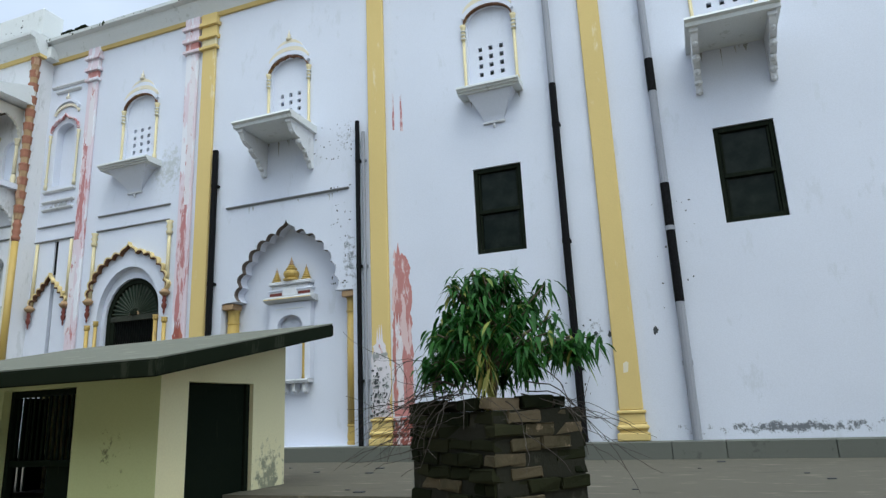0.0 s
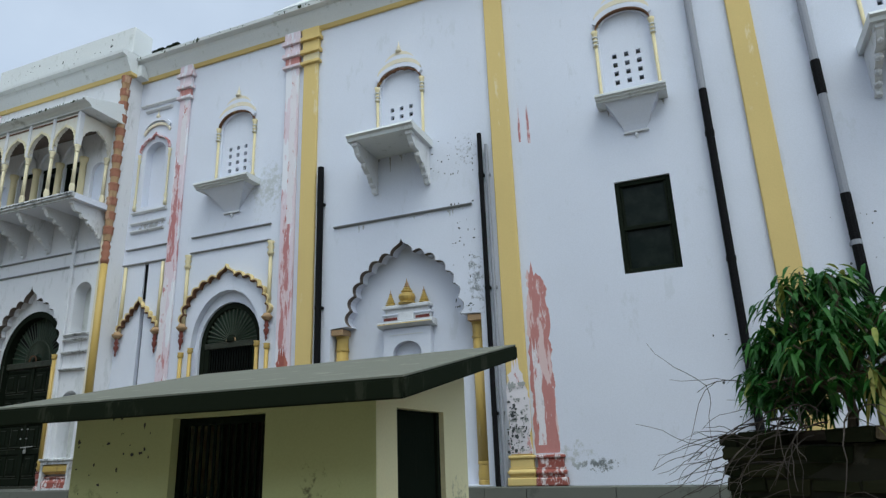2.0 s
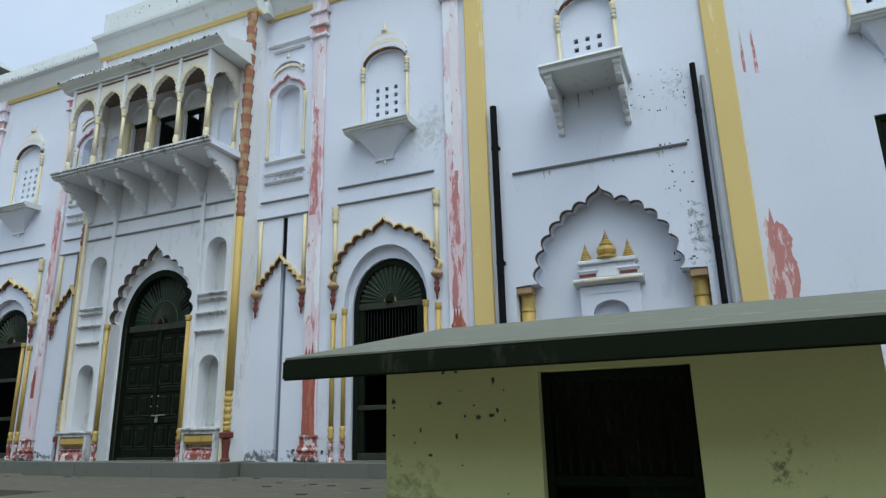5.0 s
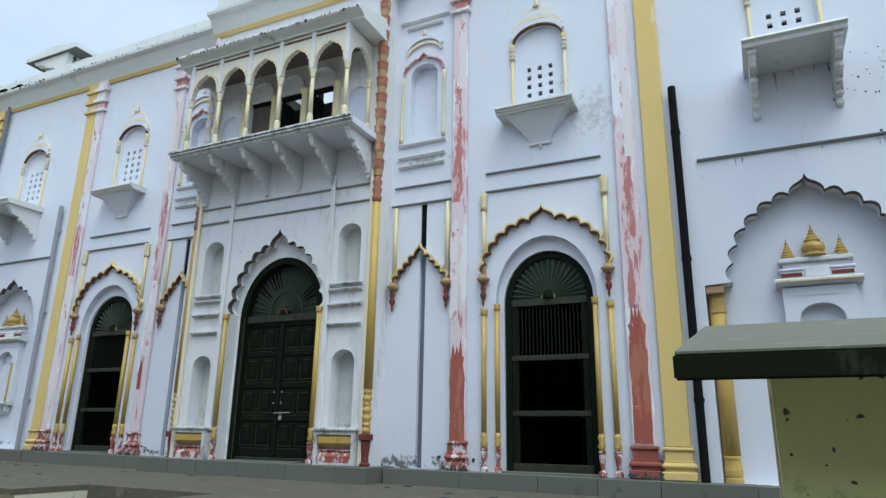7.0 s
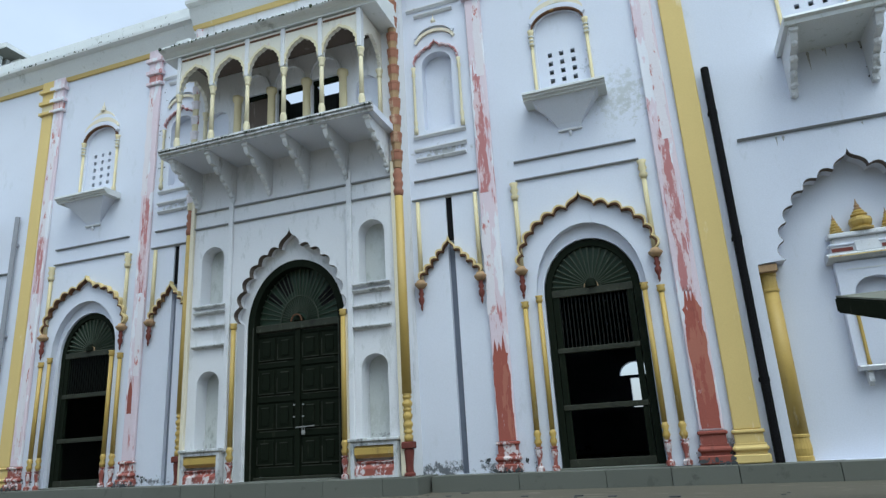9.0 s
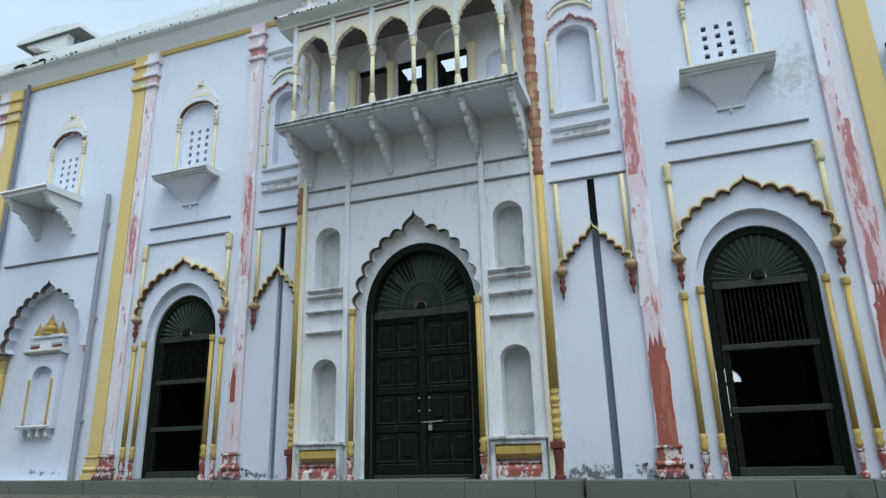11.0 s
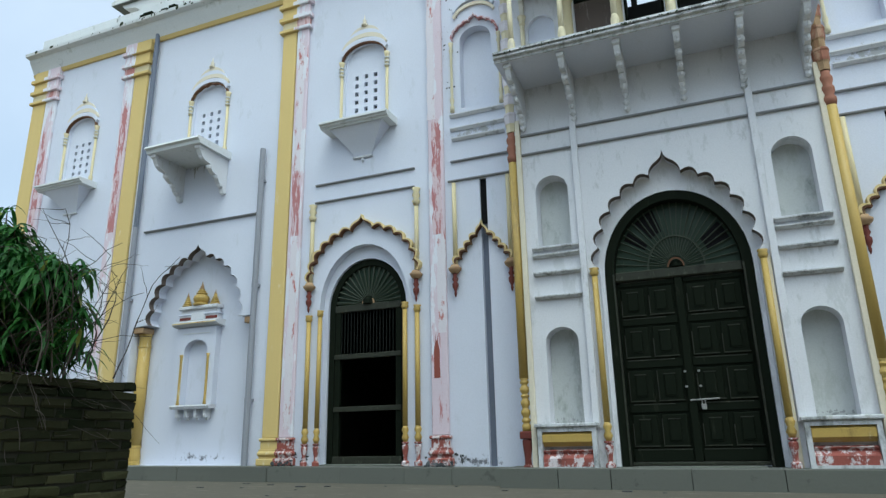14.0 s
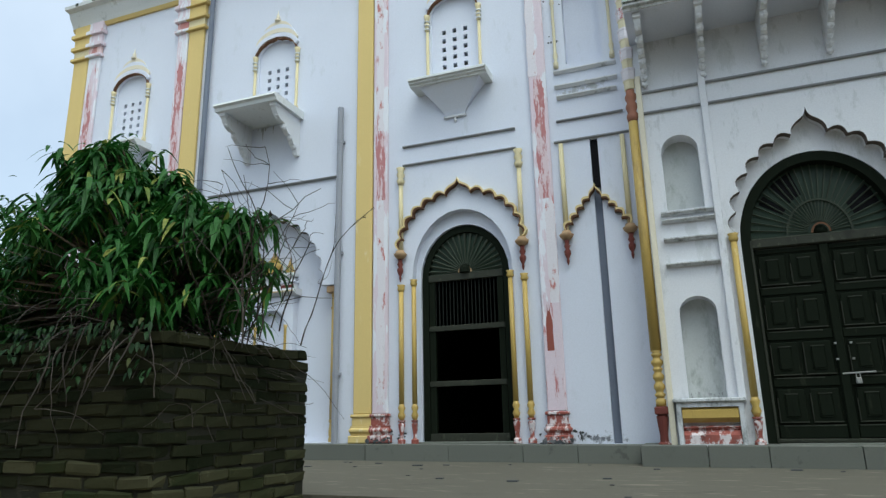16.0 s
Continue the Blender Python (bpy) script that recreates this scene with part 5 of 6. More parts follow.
# ---- plinth blocks ----
rnd = random.Random(11)
for a, b, yf, drop in ((LEFT_END, CX - 2.15, W - 0.38, 0.0), (CX - 2.12, CX + 2.12, CY - 0.40, 0.012), (CX + 2.15, RIGHT_END, W - 0.38, 0.0)):
    x = a
    while x < b - 0.05:
        e = min(x + rnd.uniform(0.55, 1.15), b)
        if b - e < 0.3:
            e = b
        bm = B()
        slab(bm, x + 0.004, e - 0.004, yf + rnd.uniform(-0.008, 0.008), W + 0.1, lambda q: zb(q) - 0.004 + drop, 0.7)
        part("block", bm, PLINTH, plinth)
        x = e
for cx in (R_DOOR, L_DOOR, CX):
    part("threshold", box(B(), cx - 0.66, cx + 0.66, (CY if cx == CX else W) - 0.02, W + 0.4, 0.8, zb(cx) + 0.02, 0.01), PLINTH, plinth)

# ---- roof structures ----
kio = thing("roof_kiosk", (-26.0, 12.6, 9.25), "weathered white rooftop kiosk with a jutting bracketed eave", "kiosk")
part("wall", box(B(), -25.85, -25.45, 12.45, 13.4, 9.25, 13.284, 0.02), GREYWASH, kio)
part("eave", prism(B(), [(-27.8, 13.30), (-27.8, 13.42), (-26.5, 13.60), (-25.3, 13.44), (-25.3, 13.30)], 11.9, 12.7), GREYWASH, kio)
for y in (12.0, 12.35):
    bm = prism(B(), [(-25.851, 13.284), (-27.5, 13.284), (-27.4, 13.17), (-27.0, 13.10), (-26.8, 12.95), (-26.4, 12.85), (-26.2, 12.7), (-25.851, 12.6)], y, y + 0.22)
    part("bracket", bm, GREYWASH, kio)
# added grey panel: the shade under the kiosk eave is its colour
part("soffit", box(B(), -27.78, -25.32, 11.92, 12.68, 13.285, 13.2985), PLINTH, kio, "eave underside with its shade as grey colour")
tow = thing("roof_tower", (-5.5, 13, 9.25), "tapering whitewashed tower base on the roof", "tower")
bm = B()
rings = [[bm.verts.new(p) for p in ((a, y0, z), (-10.5 - a, y0, z), (-10.5 - a, 28 - y0, z), (a, 28 - y0, z))] for a, y0, z in ((-10.0, 10.45, 9.251), (-9.85, 10.55, 11.1), (-9.9, 10.5, 11.14), (-9.5, 10.62, 11.3), (-8.6, 11.3, 12.0), (-7.0, 12.4, 14.0))]
bm.faces.new(rings[0][::-1])
bm.faces.new(rings[-1])
for lo, hi in zip(rings, rings[1:]):
    for i in range(4):
        bm.faces.new((lo[i], lo[(i + 1) % 4], hi[(i + 1) % 4], hi[i]))
part("body", bm, GREYWASH, tow)
# dark weeds and rags on the cornice
for k, x in enumerate((CX + 2.45, CX + 2.85, CX - 9.0, CX - 8.5)):
    bm = B()
    rr = random.Random(k)
    for j in range(5):
        px, pz = x + rr.uniform(-0.16, 0.16), 9.46
        box(bm, px - 0.08, px + 0.08, W - 0.28 + rr.uniform(0, 0.06), W - 0.12, pz, pz + rr.uniform(0.03, 0.12), 0.02)
    tagged(part("debris", bm, FASCIA), "blackened debris lying on the cornice", "debris", "cornice debris")

# ---- guard hut ----
HX0, HX1, HY0, HY1 = -6.78, -4.0, 4.22, 5.95


def roof_z(y):
    return 1.83 + (y - 3.66) * 0.205


hut = thing("guard_hut", ((HX0 + HX1) / 2, (HY0 + HY1) / 2, 0), "small cream-painted masonry hut with dark doorways and a sloping cement roof", "hut")
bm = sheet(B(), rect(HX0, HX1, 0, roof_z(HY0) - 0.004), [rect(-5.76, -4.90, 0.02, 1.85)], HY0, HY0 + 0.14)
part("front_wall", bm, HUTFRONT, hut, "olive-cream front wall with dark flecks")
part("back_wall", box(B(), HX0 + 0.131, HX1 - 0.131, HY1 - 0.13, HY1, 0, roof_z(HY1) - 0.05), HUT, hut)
for x in (HX0, HX1 - 0.13):
    bm = B()
    outline = [(HY0 + 0.1405, 0), (HY1, 0), (HY1, roof_z(HY1) - 0.004), (HY0 + 0.1405, roof_z(HY0 + 0.14) - 0.004)]
    sheet(bm, outline, [rect(4.54, 5.42, 0.02, 1.85)], 0, 0.13)
    bmesh.ops.rotate(bm, verts=bm.verts, cent=(0, 0, 0), matrix=Matrix.Rotation(radians(90), 3, "Z"))
    bmesh.ops.translate(bm, verts=bm.verts, vec=(x + 0.13, 0, 0))
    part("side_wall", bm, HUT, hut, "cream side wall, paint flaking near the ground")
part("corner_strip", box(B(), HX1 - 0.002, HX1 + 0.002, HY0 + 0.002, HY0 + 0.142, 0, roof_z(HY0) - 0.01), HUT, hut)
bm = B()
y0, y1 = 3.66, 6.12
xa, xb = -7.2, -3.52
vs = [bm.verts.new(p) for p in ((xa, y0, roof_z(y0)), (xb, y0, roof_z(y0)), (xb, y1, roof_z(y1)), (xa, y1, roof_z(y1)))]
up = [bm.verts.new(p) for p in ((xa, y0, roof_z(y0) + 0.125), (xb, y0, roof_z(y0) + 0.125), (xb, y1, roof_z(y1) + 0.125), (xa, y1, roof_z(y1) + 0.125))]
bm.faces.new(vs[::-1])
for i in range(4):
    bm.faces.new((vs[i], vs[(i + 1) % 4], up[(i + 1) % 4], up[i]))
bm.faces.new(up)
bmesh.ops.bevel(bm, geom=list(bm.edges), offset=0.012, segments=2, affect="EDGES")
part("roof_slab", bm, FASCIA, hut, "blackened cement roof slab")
bm = B()
vs = [bm.verts.new((x, y, roof_z(y) + z)) for z in (0.1255, 0.137) for x, y in ((xa + 0.01, y0 + 0.02), (xb - 0.01, y0 + 0.02), (xb - 0.01, y1 - 0.01), (xa + 0.01, y1 - 0.01))]
for q in ((3, 2, 1, 0), (4, 5, 6, 7), (0, 1, 5, 4), (1, 2, 6, 5), (2, 3, 7, 6), (3, 0, 4, 7)):
    bm.faces.new([vs[i] for i in q])
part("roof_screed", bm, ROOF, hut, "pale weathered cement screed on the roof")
# added dark panels: the hut's inside shade is painted on them
part("lining", box(B(), HX0 + 0.14, HX1 - 0.14, HY1 - 0.15, HY1 - 0.132, 0.02, roof_z(HY1) - 0.06), SHADEBROWN, hut, "inner lining with the hut's shade as its colour")
part("lining", box(B(), HX1 - 0.15, HX1 - 0.132, HY0 + 0.15, HY1 - 0.16, 0.02, roof_z(HY0 + 0.15) - 0.03), SHADEBROWN, hut)
part("lining", box(B(), HX0 + 0.14, HX1 - 0.16, HY0 + 0.15, HY1 - 0.16, 0.005, 0.018), SHADEBROWN, hut)
for x in (-5.758, -4.945):
    part("front_door_jamb", box(B(), x, x + 0.043, HY0 + 0.07, HY0 + 0.13, 0.02, 1.848, 0.004), HUTWOOD, hut)
for z in (1.20, 1.79):
    part("front_door_rail", box(B(), -5.714, -4.946, HY0 + 0.08, HY0 + 0.12, z, z + 0.055, 0.004), HUTWOOD, hut)
for i in range(12):
    part("front_door_slat", box(B(), -5.695 + i * 0.064, -5.673 + i * 0.064, HY0 + 0.092, HY0 + 0.108, 1.256, 1.789, 0.003), HUTWOOD, hut)
part("front_door_leaf", box(B(), -5.30, -4.946, HY0 + 0.115, HY0 + 0.135, 0.03, 1.199), HUTWOOD, hut, "dark lower door leaf")
for y in (4.54, 5.365):
    part("side_door_jamb", box(B(), HX1 - 0.10, HX1 - 0.04, y, y + 0.055, 0.02, 1.848, 0.004), WOOD, hut)
# leaf added so its dark colour stands for the doorway's shade
part("side_door_leaf", box(B(), HX1 - 0.095, HX1 - 0.065, 4.596, 5.364, 0.03, 1.845, 0.004), HUTWOOD, hut, "dark leaf added to fill the side doorway")
for a, b_ in ((4.545, 5.118), (5.158, 5.184), (5.224, 5.415)):
    part("side_door_leaf", box(B(), HX0 + 0.065, HX0 + 0.095, a, b_, 0.03, 1.84), HUTWOOD, hut, "gapped dark door boards")
part("side_door_rail", box(B(), HX0 + 0.0955, HX0 + 0.12, 4.545, 5.415, 1.16, 1.24), HUTWOOD, hut)


# ---- stains and flaked paint ----
def stain(name, label, cx, cz, w_, h_, n, material, seed, y=None, along="x", big=0.5):
    """A crowd of thin flat flakes with ragged outlines on a wall."""
    rr = random.Random(seed)
    bm = B()
    yw = (W if y is None else y) - 0.0035
    for k in range(n):
        px, pz = cx + rr.gauss(0, w_ / 2.6), cz + rr.gauss(0, h_ / 2.6)
        px = max(cx - w_ / 2, min(cx + w_ / 2, px))
        pz = max(cz - h_ / 2, min(cz + h_ / 2, pz))
        r = rr.uniform(0.004, 0.016) * (1 + big * rr.random() ** 3 * 3)
        m = rr.randint(7, 11)
        sx = rr.uniform(0.6, 1.4)
        pts = []
        for j in range(m):
            q = 2 * math.pi * j / m
            rad = r * rr.uniform(0.55, 1.2)
            pts.append((px + rad * sx * math.cos(q), max(pz + rad / sx * math.sin(q), cz - h_ / 2 - 0.05)))
        yy = yw - k * 0.00004
        if along == "x":
            vs = [bm.verts.new((u, yy, v)) for u, v in pts]
        else:
            vs = [bm.verts.new((yy, u, v)) for u, v in pts]
        bm.faces.new(vs)
    ext = bmesh.ops.extrude_face_region(bm, geom=list(bm.faces))
    d = (0, 0.002, 0) if along == "x" else (-0.002, 0, 0)
    bmesh.ops.translate(bm, verts=[g for g in ext["geom"] if isinstance(g, bmesh.types.BMVert)], vec=d)
    return tagged(part(name, bm, material), label, "stain", kind="structure")


def ragged(name, label, x0, x1, z0, z1, material, seed, proud, y=None, tear=1.0):
    """One long flake of paint: nearly whole below, torn into tongues at its top."""
    rr = random.Random(seed)
    n = max(8, int((z1 - z0) / 0.04))
    wd = x1 - x0

    def torn(i, k):
        s = i / n
        v = noise.noise((seed * 3.1 + k, s * (z1 - z0) * 5.0, 0.3)) + 0.5 * noise.noise((seed * 1.7 + k, s * (z1 - z0) * 17, 1.3))
        return max(0.0, min(0.42, 0.05 * tear + 0.17 * v * tear + 0.30 * max(0, s - 0.75) * rr.random() * 3)) * wd
    left = [(x0 + torn(i, 0), z0 + (z1 - z0) * i / n) for i in range(n + 1)]
    right = [(x1 - torn(i, 9), z0 + (z1 - z0) * i / n) for i in range(n + 1)]
    a, b = left[-1][0], right[-1][0]
    top = [(a + (b - a) * k / 7, z1 + rr.uniform(0.05, 0.32) * (1 if k % 2 else 0.15)) for k in range(1, 7)]
    yw = (W if y is None else y)
    bm = prism(B(), left + top + right[::-1], yw - proud, yw - proud + 0.003)
    return tagged(part(name, bm, material), label, "paint", kind="structure")


def drips(label, x0, x1, z, n, long, material, seed, y):
    """Thin ragged streaks of grime running down from a ledge."""
    rr = random.Random(seed)
    bm = B()
    for k in range(n):
        px, h = rr.uniform(x0, x1), long * rr.random() ** 2 + 0.01
        w_ = rr.uniform(0.006, 0.03)
        a = [(px - w_, z)]
        m = max(3, int(h / 0.03))
        lf = [(px - w_ * (1 - i / m) * rr.uniform(0.4, 1.1), z - h * i / m) for i in range(m)]
        rt = [(px + w_ * (1 - i / m) * rr.uniform(0.4, 1.1) + 0.001, z - h * i / m) for i in range(m)]
        prism(bm, lf + [(px, z - h)] + rt[::-1], y - 0.002 - k * 0.00003, y + 0.001)
    return tagged(part("grime_streak", bm, material), label, "stain", kind="structure")


mx = CX + 9.80
ragged("paint_patch", "peeling brick-red paint on the white wall", mx - 0.19, mx + 0.15, zb(mx) + 0.40, 3.85, SALMON, 1, 0.004, tear=0.8)
ragged("paint_patch", "lifted white flakes over red paint", mx - 0.14, mx - 0.02, zb(mx) + 0.5, 2.75, PEEL, 2, 0.008)
pilaster(CX + 9.66, CX + 9.98, PEEL, "stub of a flaked pilaster foot, white over red", False, FOOT, zb(mx) + 0.385)
ragged("paint_patch", "bare white plaster where the yellow pilaster has flaked", CX + 9.28, CX + 9.60, zb(mx) + 0.40, 2.55, PEEL, 3, 0.064)
for k, (cx, z0, z1, mm) in enumerate(((CX + 3.115, 1.52, 2.65, PATCHRED), (CX + 3.09, 5.0, 6.9, ROSE), (CX + 5.61, 1.52, 3.05, PATCHRED), (CX + 5.61, 3.2, 5.4, ROSE), (CX - 5.52, 4.6, 5.6, ROSE),
                                      (CX - 3.11, 4.3, 6.0, ROSE), (CX - 3.15, 2.3, 2.75, RED), (CX - 9.46, 5.2, 7.6, ROSE), (CX - 11.58, 5.6, 7.5, ROSE))):
    ragged("paint_patch", "remnant of brick-red paint on a pilaster", cx - (0.118 if z1 - z0 > 0.9 and z1 < 3.2 else 0.045 if z1 < 3.2 else 0.08), cx + (0.118 if z1 - z0 > 0.9 and z1 < 3.2 else 0.045 if z1 < 3.2 else 0.08), z0, z1, mm, 20 + k, 0.064, tear=0.4 if z1 < 3.2 else 1.0)
for k, (cx, z0, z1) in enumerate(((CX + 3.05, 3.2, 4.6), (CX + 3.16, 6.9, 8.2), (CX + 5.66, 5.3, 8.1), (CX - 3.06, 2.9, 4.2), (CX - 3.18, 6.1, 8.1), (CX - 5.51, 1.7, 4.5), (CX - 5.53, 5.7, 8.0))):
    ragged("paint_patch", "white plaster showing through pink paint", cx - 0.07, cx + 0.07, z0, z1, PEEL, 50 + k, 0.0645)
stain("chipped_plaster", "speckled chips in the white plaster", CX + 8.75, 4.35, 0.35, 1.6, 38, MOULD, 5, big=0.2)
stain("chipped_plaster", "speckled chips in the white plaster", CX + 8.55, 5.95, 0.8, 0.6, 40, MOULD, 6, big=0.1)
stain("chipped_plaster", "speckled chips in the white plaster", CX + 13.75, 3.4, 0.5, 1.4, 22, MOULD, 8, big=0.2)
stain("chipped_plaster", "dark holes knocked in the white plaster", CX + 12.2, 2.1, 0.5, 1.4, 9, MOULD, 9, big=1.2)
stain("chipped_plaster", "dark holes knocked in the white plaster", CX + 12.65, 2.45, 0.9, 0.5, 4, MOULD, 10, big=1.2)
stain("chipped_plaster", "mouldy flaked plaster near a pilaster foot", CX + 9.43, 1.75, 0.3, 0.5, 45, MOULD, 12, W - 0.069)
stain("mould_stain", "grey mould on the flaked pilaster foot", CX + 9.43, 1.95, 0.25, 0.85, 90, GRIME, 141, W - 0.066, big=0.9)
stain("mould_stain", "black mould on the flaked pilaster foot", CX + 9.38, 1.85, 0.14, 0.6, 40, MOULD, 142, W - 0.072, big=0.6)
stain("chipped_plaster", "dark hole knocked in the white plaster", CX + 12.60, 2.43, 0.03, 0.04, 5, MOULD, 143, big=1.8)
stain("chipped_plaster", "dark hole knocked in the white plaster", CX + 13.37, 2.42, 0.03, 0.04, 4, MOULD, 144, big=1.6)
stain("mould_stain", "dark flecks on the olive front wall of the hut", -6.35, 1.5, 0.75, 0.75, 24, MOULD, 13, HY0, big=0.0)
stain("chipped_plaster", "black flakes on the middle parapet", CX - 0.2, 9.75, 3.2, 0.35, 30, MOULD, 16, CY - 0.08, big=1.0)
stain("chipped_plaster", "speckled chips in the white plaster", CX - 2.9, 7.4, 0.3, 1.6, 24, MOULD, 17, big=0.3)


for s in (-1, 1):
    stain("mould_stain", "black-green mould in a niche bottom", CX + s * 1.39, 1.70, 0.34, 0.05, 22, GRIME, 90 + s, CY + 0.24, big=0.1)
drips("grime running down from a string course", R_NICHE - 1.1, R_NICHE + 1.1, 5.06, 10, 0.12, GRIME, 118, W)
for k, c in enumerate(WINDOWS):
    drips("grime running down below a window ledge", c - 0.45, c + 0.45, 6.16, 8, 0.3, GRIME, 120 + k, W)
stain("moss_edge", "dark moss along the balcony edge", CX, 6.165, 3.64, 0.02, 70, MOSS, 60, 7.752, big=0.1)
stain("moss_edge", "black crust along the balcony eave", CX, 8.0, 3.8, 0.02, 110, MOSS, 61, 7.702)
stain("moss_edge", "black flakes along the cornice lip", CX - 7.0, 9.37, 9.8, 0.05, 90, MOSS, 62, W - 0.308, big=1.0)
stain("moss_edge", "black flakes along the cornice lip", CX + 6.0, 9.37, 8.0, 0.05, 60, MOSS, 63, W - 0.308, big=1.0)
stain("moss_edge", "black flakes on the parapet", CX - 6.0, 9.75, 8.0, 0.2, 25, GRIME, 64, W - 0.05, big=1.2)
for k, (c, y, w_) in enumerate(((CX + 3.115, W - 0.115, 0.34), (CX + 5.61, W - 0.115, 0.36), (CX - 3.12, W - 0.115, 0.34), (CX - 5.52, W - 0.115, 0.32))):
    stain("mould_stain", "black mould on a pilaster foot", c, zb(c) + 0.035, w_, 0.07, 26, MOULD, 70 + k, y, big=0.8)
    stain("mould_stain", "black mould beside a pilaster foot", c, zb(c) + 0.10, w_ + 0.35, 0.12, 24, MOULD, 80 + k, W, big=0.6)
for k, (px, z0, z1, w_) in enumerate(((CX + 9.72, 5.95, 6.3, 0.022), (CX + 9.86, 5.9, 6.3, 0.022))):
    ragged("paint_patch", "thin faded red marks on the white wall", px - w_, px + w_, z0, z1, ROSE, 130 + k, 0.004)
rr = random.Random(77)
bm = B()
for k in range(70):
    px, py = rr.uniform(-20, 2), rr.uniform(5.2, 8.4)
    s = rr.uniform(0.008, 0.03)
    box(bm, px - s * 1.8, px + s * 1.8, py - s, py + s, zp(px) + 0.001, zp(px) + 0.004 + s * 0.3)
tagged(part("litter", bm, MOULD), "scattered dry leaves and grit on the terrace", "litter", kind="stuff")


# small loose bits on the wall
bm = B()
ps = [(-0.875, 1.90), (-0.815, 1.91), (-0.80, 2.03), (-0.825, 2.045), (-0.868, 2.02)]
prism(bm, ps, W - 0.0645, W - 0.0605)
tagged(part("paper_scrap", bm, STRIP), "torn white paper scrap stuck on a yellow pilaster", "paper")
wb = thing("wire_bracket", (LEFT_END, W + 0.3, 6.0), "iron wire bracket with insulator arms on the end wall", "bracket")
part("post", tube(B(), [(-26.2, W + 0.3, 5.62), (-26.2, W + 0.3, 6.38)], 0.022, 0.02, 6), IRON, wb)
part("stay", tube(B(), [(-26.2, W + 0.3, 5.75), (LEFT_END + 0.01, W + 0.3, 5.75)], 0.016, 0.016, 6), IRON, wb)
for z in (5.95, 6.2):
    arm = part("arm", tube(B(), [(-26.38, W + 0.3, z), (-26.05, W + 0.3, z)], 0.014, 0.014, 6), IRON, wb)
    part("insulator", lathe(B(), -26.36, W + 0.3, [(0.02, z + 0.015), (0.035, z + 0.04), (0.03, z + 0.08), (0.015, z + 0.11)], 8), IRON, arm)


# ---- brick planters ----
def brick_meshes(name, count, seed, material, h, rough):
    rr = random.Random(seed)
    made = []
    for k in range(count):
        bm = B()
        l, w_ = 0.112, 0.052
        box(bm, -l, l, -w_, w_, -h, h, 0.007)
        for v in bm.verts:
            v.co += Vector((rr.uniform(-1, 1), rr.uniform(-1, 1), rr.uniform(-1, 1))) * rough
        me = bpy.data.meshes.new(name)
        bm.to_mesh(me)
        bm.free()
        me.materials.append(material)
        made.append(me)
    return made


BRICKS = brick_meshes("brick", 6, 3, BRICK, 0.034, 0.010)
MOSS_SHADE = brick_meshes("brick", 8, 4, MOSS_SHADE_BRICK, 0.0315, 0.008)
DARKTOP = brick_meshes("brick", 6, 6, MOSS_SHADE_BRICK, 0.034, 0.011)
OLIVE = brick_meshes("brick", 8, 5, GREENBRICK, 0.0315, 0.008)


def planter(label, x0, x1, y0, y1, top, seed, gaps, bricks, lower=None, step=0.079, pale=()):
    rr = random.Random(seed)
    t = thing("brick_planter", ((x0 + x1) / 2, (y0 + y1) / 2, 0), label, "planter", "brick planters")
    o = origin[t]
    part("core", box(B(), x0 + 0.013, x1 - 0.013, y0 + 0.013, y1 - 0.013, 0, top - 0.10), MORTAR, t)
    part("soil", box(B(), x0 + 0.11, x1 - 0.11, y0 + 0.11, y1 - 0.11, top - 0.0995, top - 0.03, 0.02), SOIL, t)
    courses = int(top / step)
    rest = B()
    for c in range(courses):
        z = step / 2 + c * step
        off = 0.118 * (c % 2)
        for side in range(4):
            a, b = (x0, x1) if side in (0, 2) else (y0, y1)
            u = a + 0.112 + off * (1 if side in (0, 2) else -1) + (0 if side in (0, 2) else 0.118)
            while u < b - 0.06:
                if not (rr.random() < gaps and c > courses - 9):
                    j = rr.uniform(-0.008, 0.008) if lower is OLIVE else rr.uniform(-0.022, 0.016)
                    px, py, rz = {0: (u, y0 + 0.052 + j, 0), 1: (x1 - 0.052 + j, u, 90), 2: (u, y1 - 0.052 + j, 0), 3: (x0 + 0.052 + j, u, 90)}[side]
                    me = rr.choice(lower if (lower and c + rr.uniform(-1.5, 1.5) < courses * 0.62) or side in pale and rr.random() < 0.5 else bricks)
                    at = pose(px - o.x, py - o.y, z - o.z + rr.uniform(-0.004, 0.004), rr.uniform(-2, 2), rr.uniform(-1.5, 1.5), rz + rr.uniform(-2, 2))
                    if side in (0, 1):
                        ob = new("brick", me)
                        ob.parent = t
                        ob.matrix_basis = at
                    else:                # the far faces, joined
                        n0 = len(rest.verts)
                        rest.from_mesh(me)
                        rest.verts.ensure_lookup_table()
                        bmesh.ops.transform(rest, matrix=at, verts=rest.verts[n0:])
                u += 0.236
    bmesh.ops.translate(rest, verts=rest.verts, vec=o)
    tagged(part("brickwork", rest, bricks[0].materials[0], t), kind="stuff")
    return t


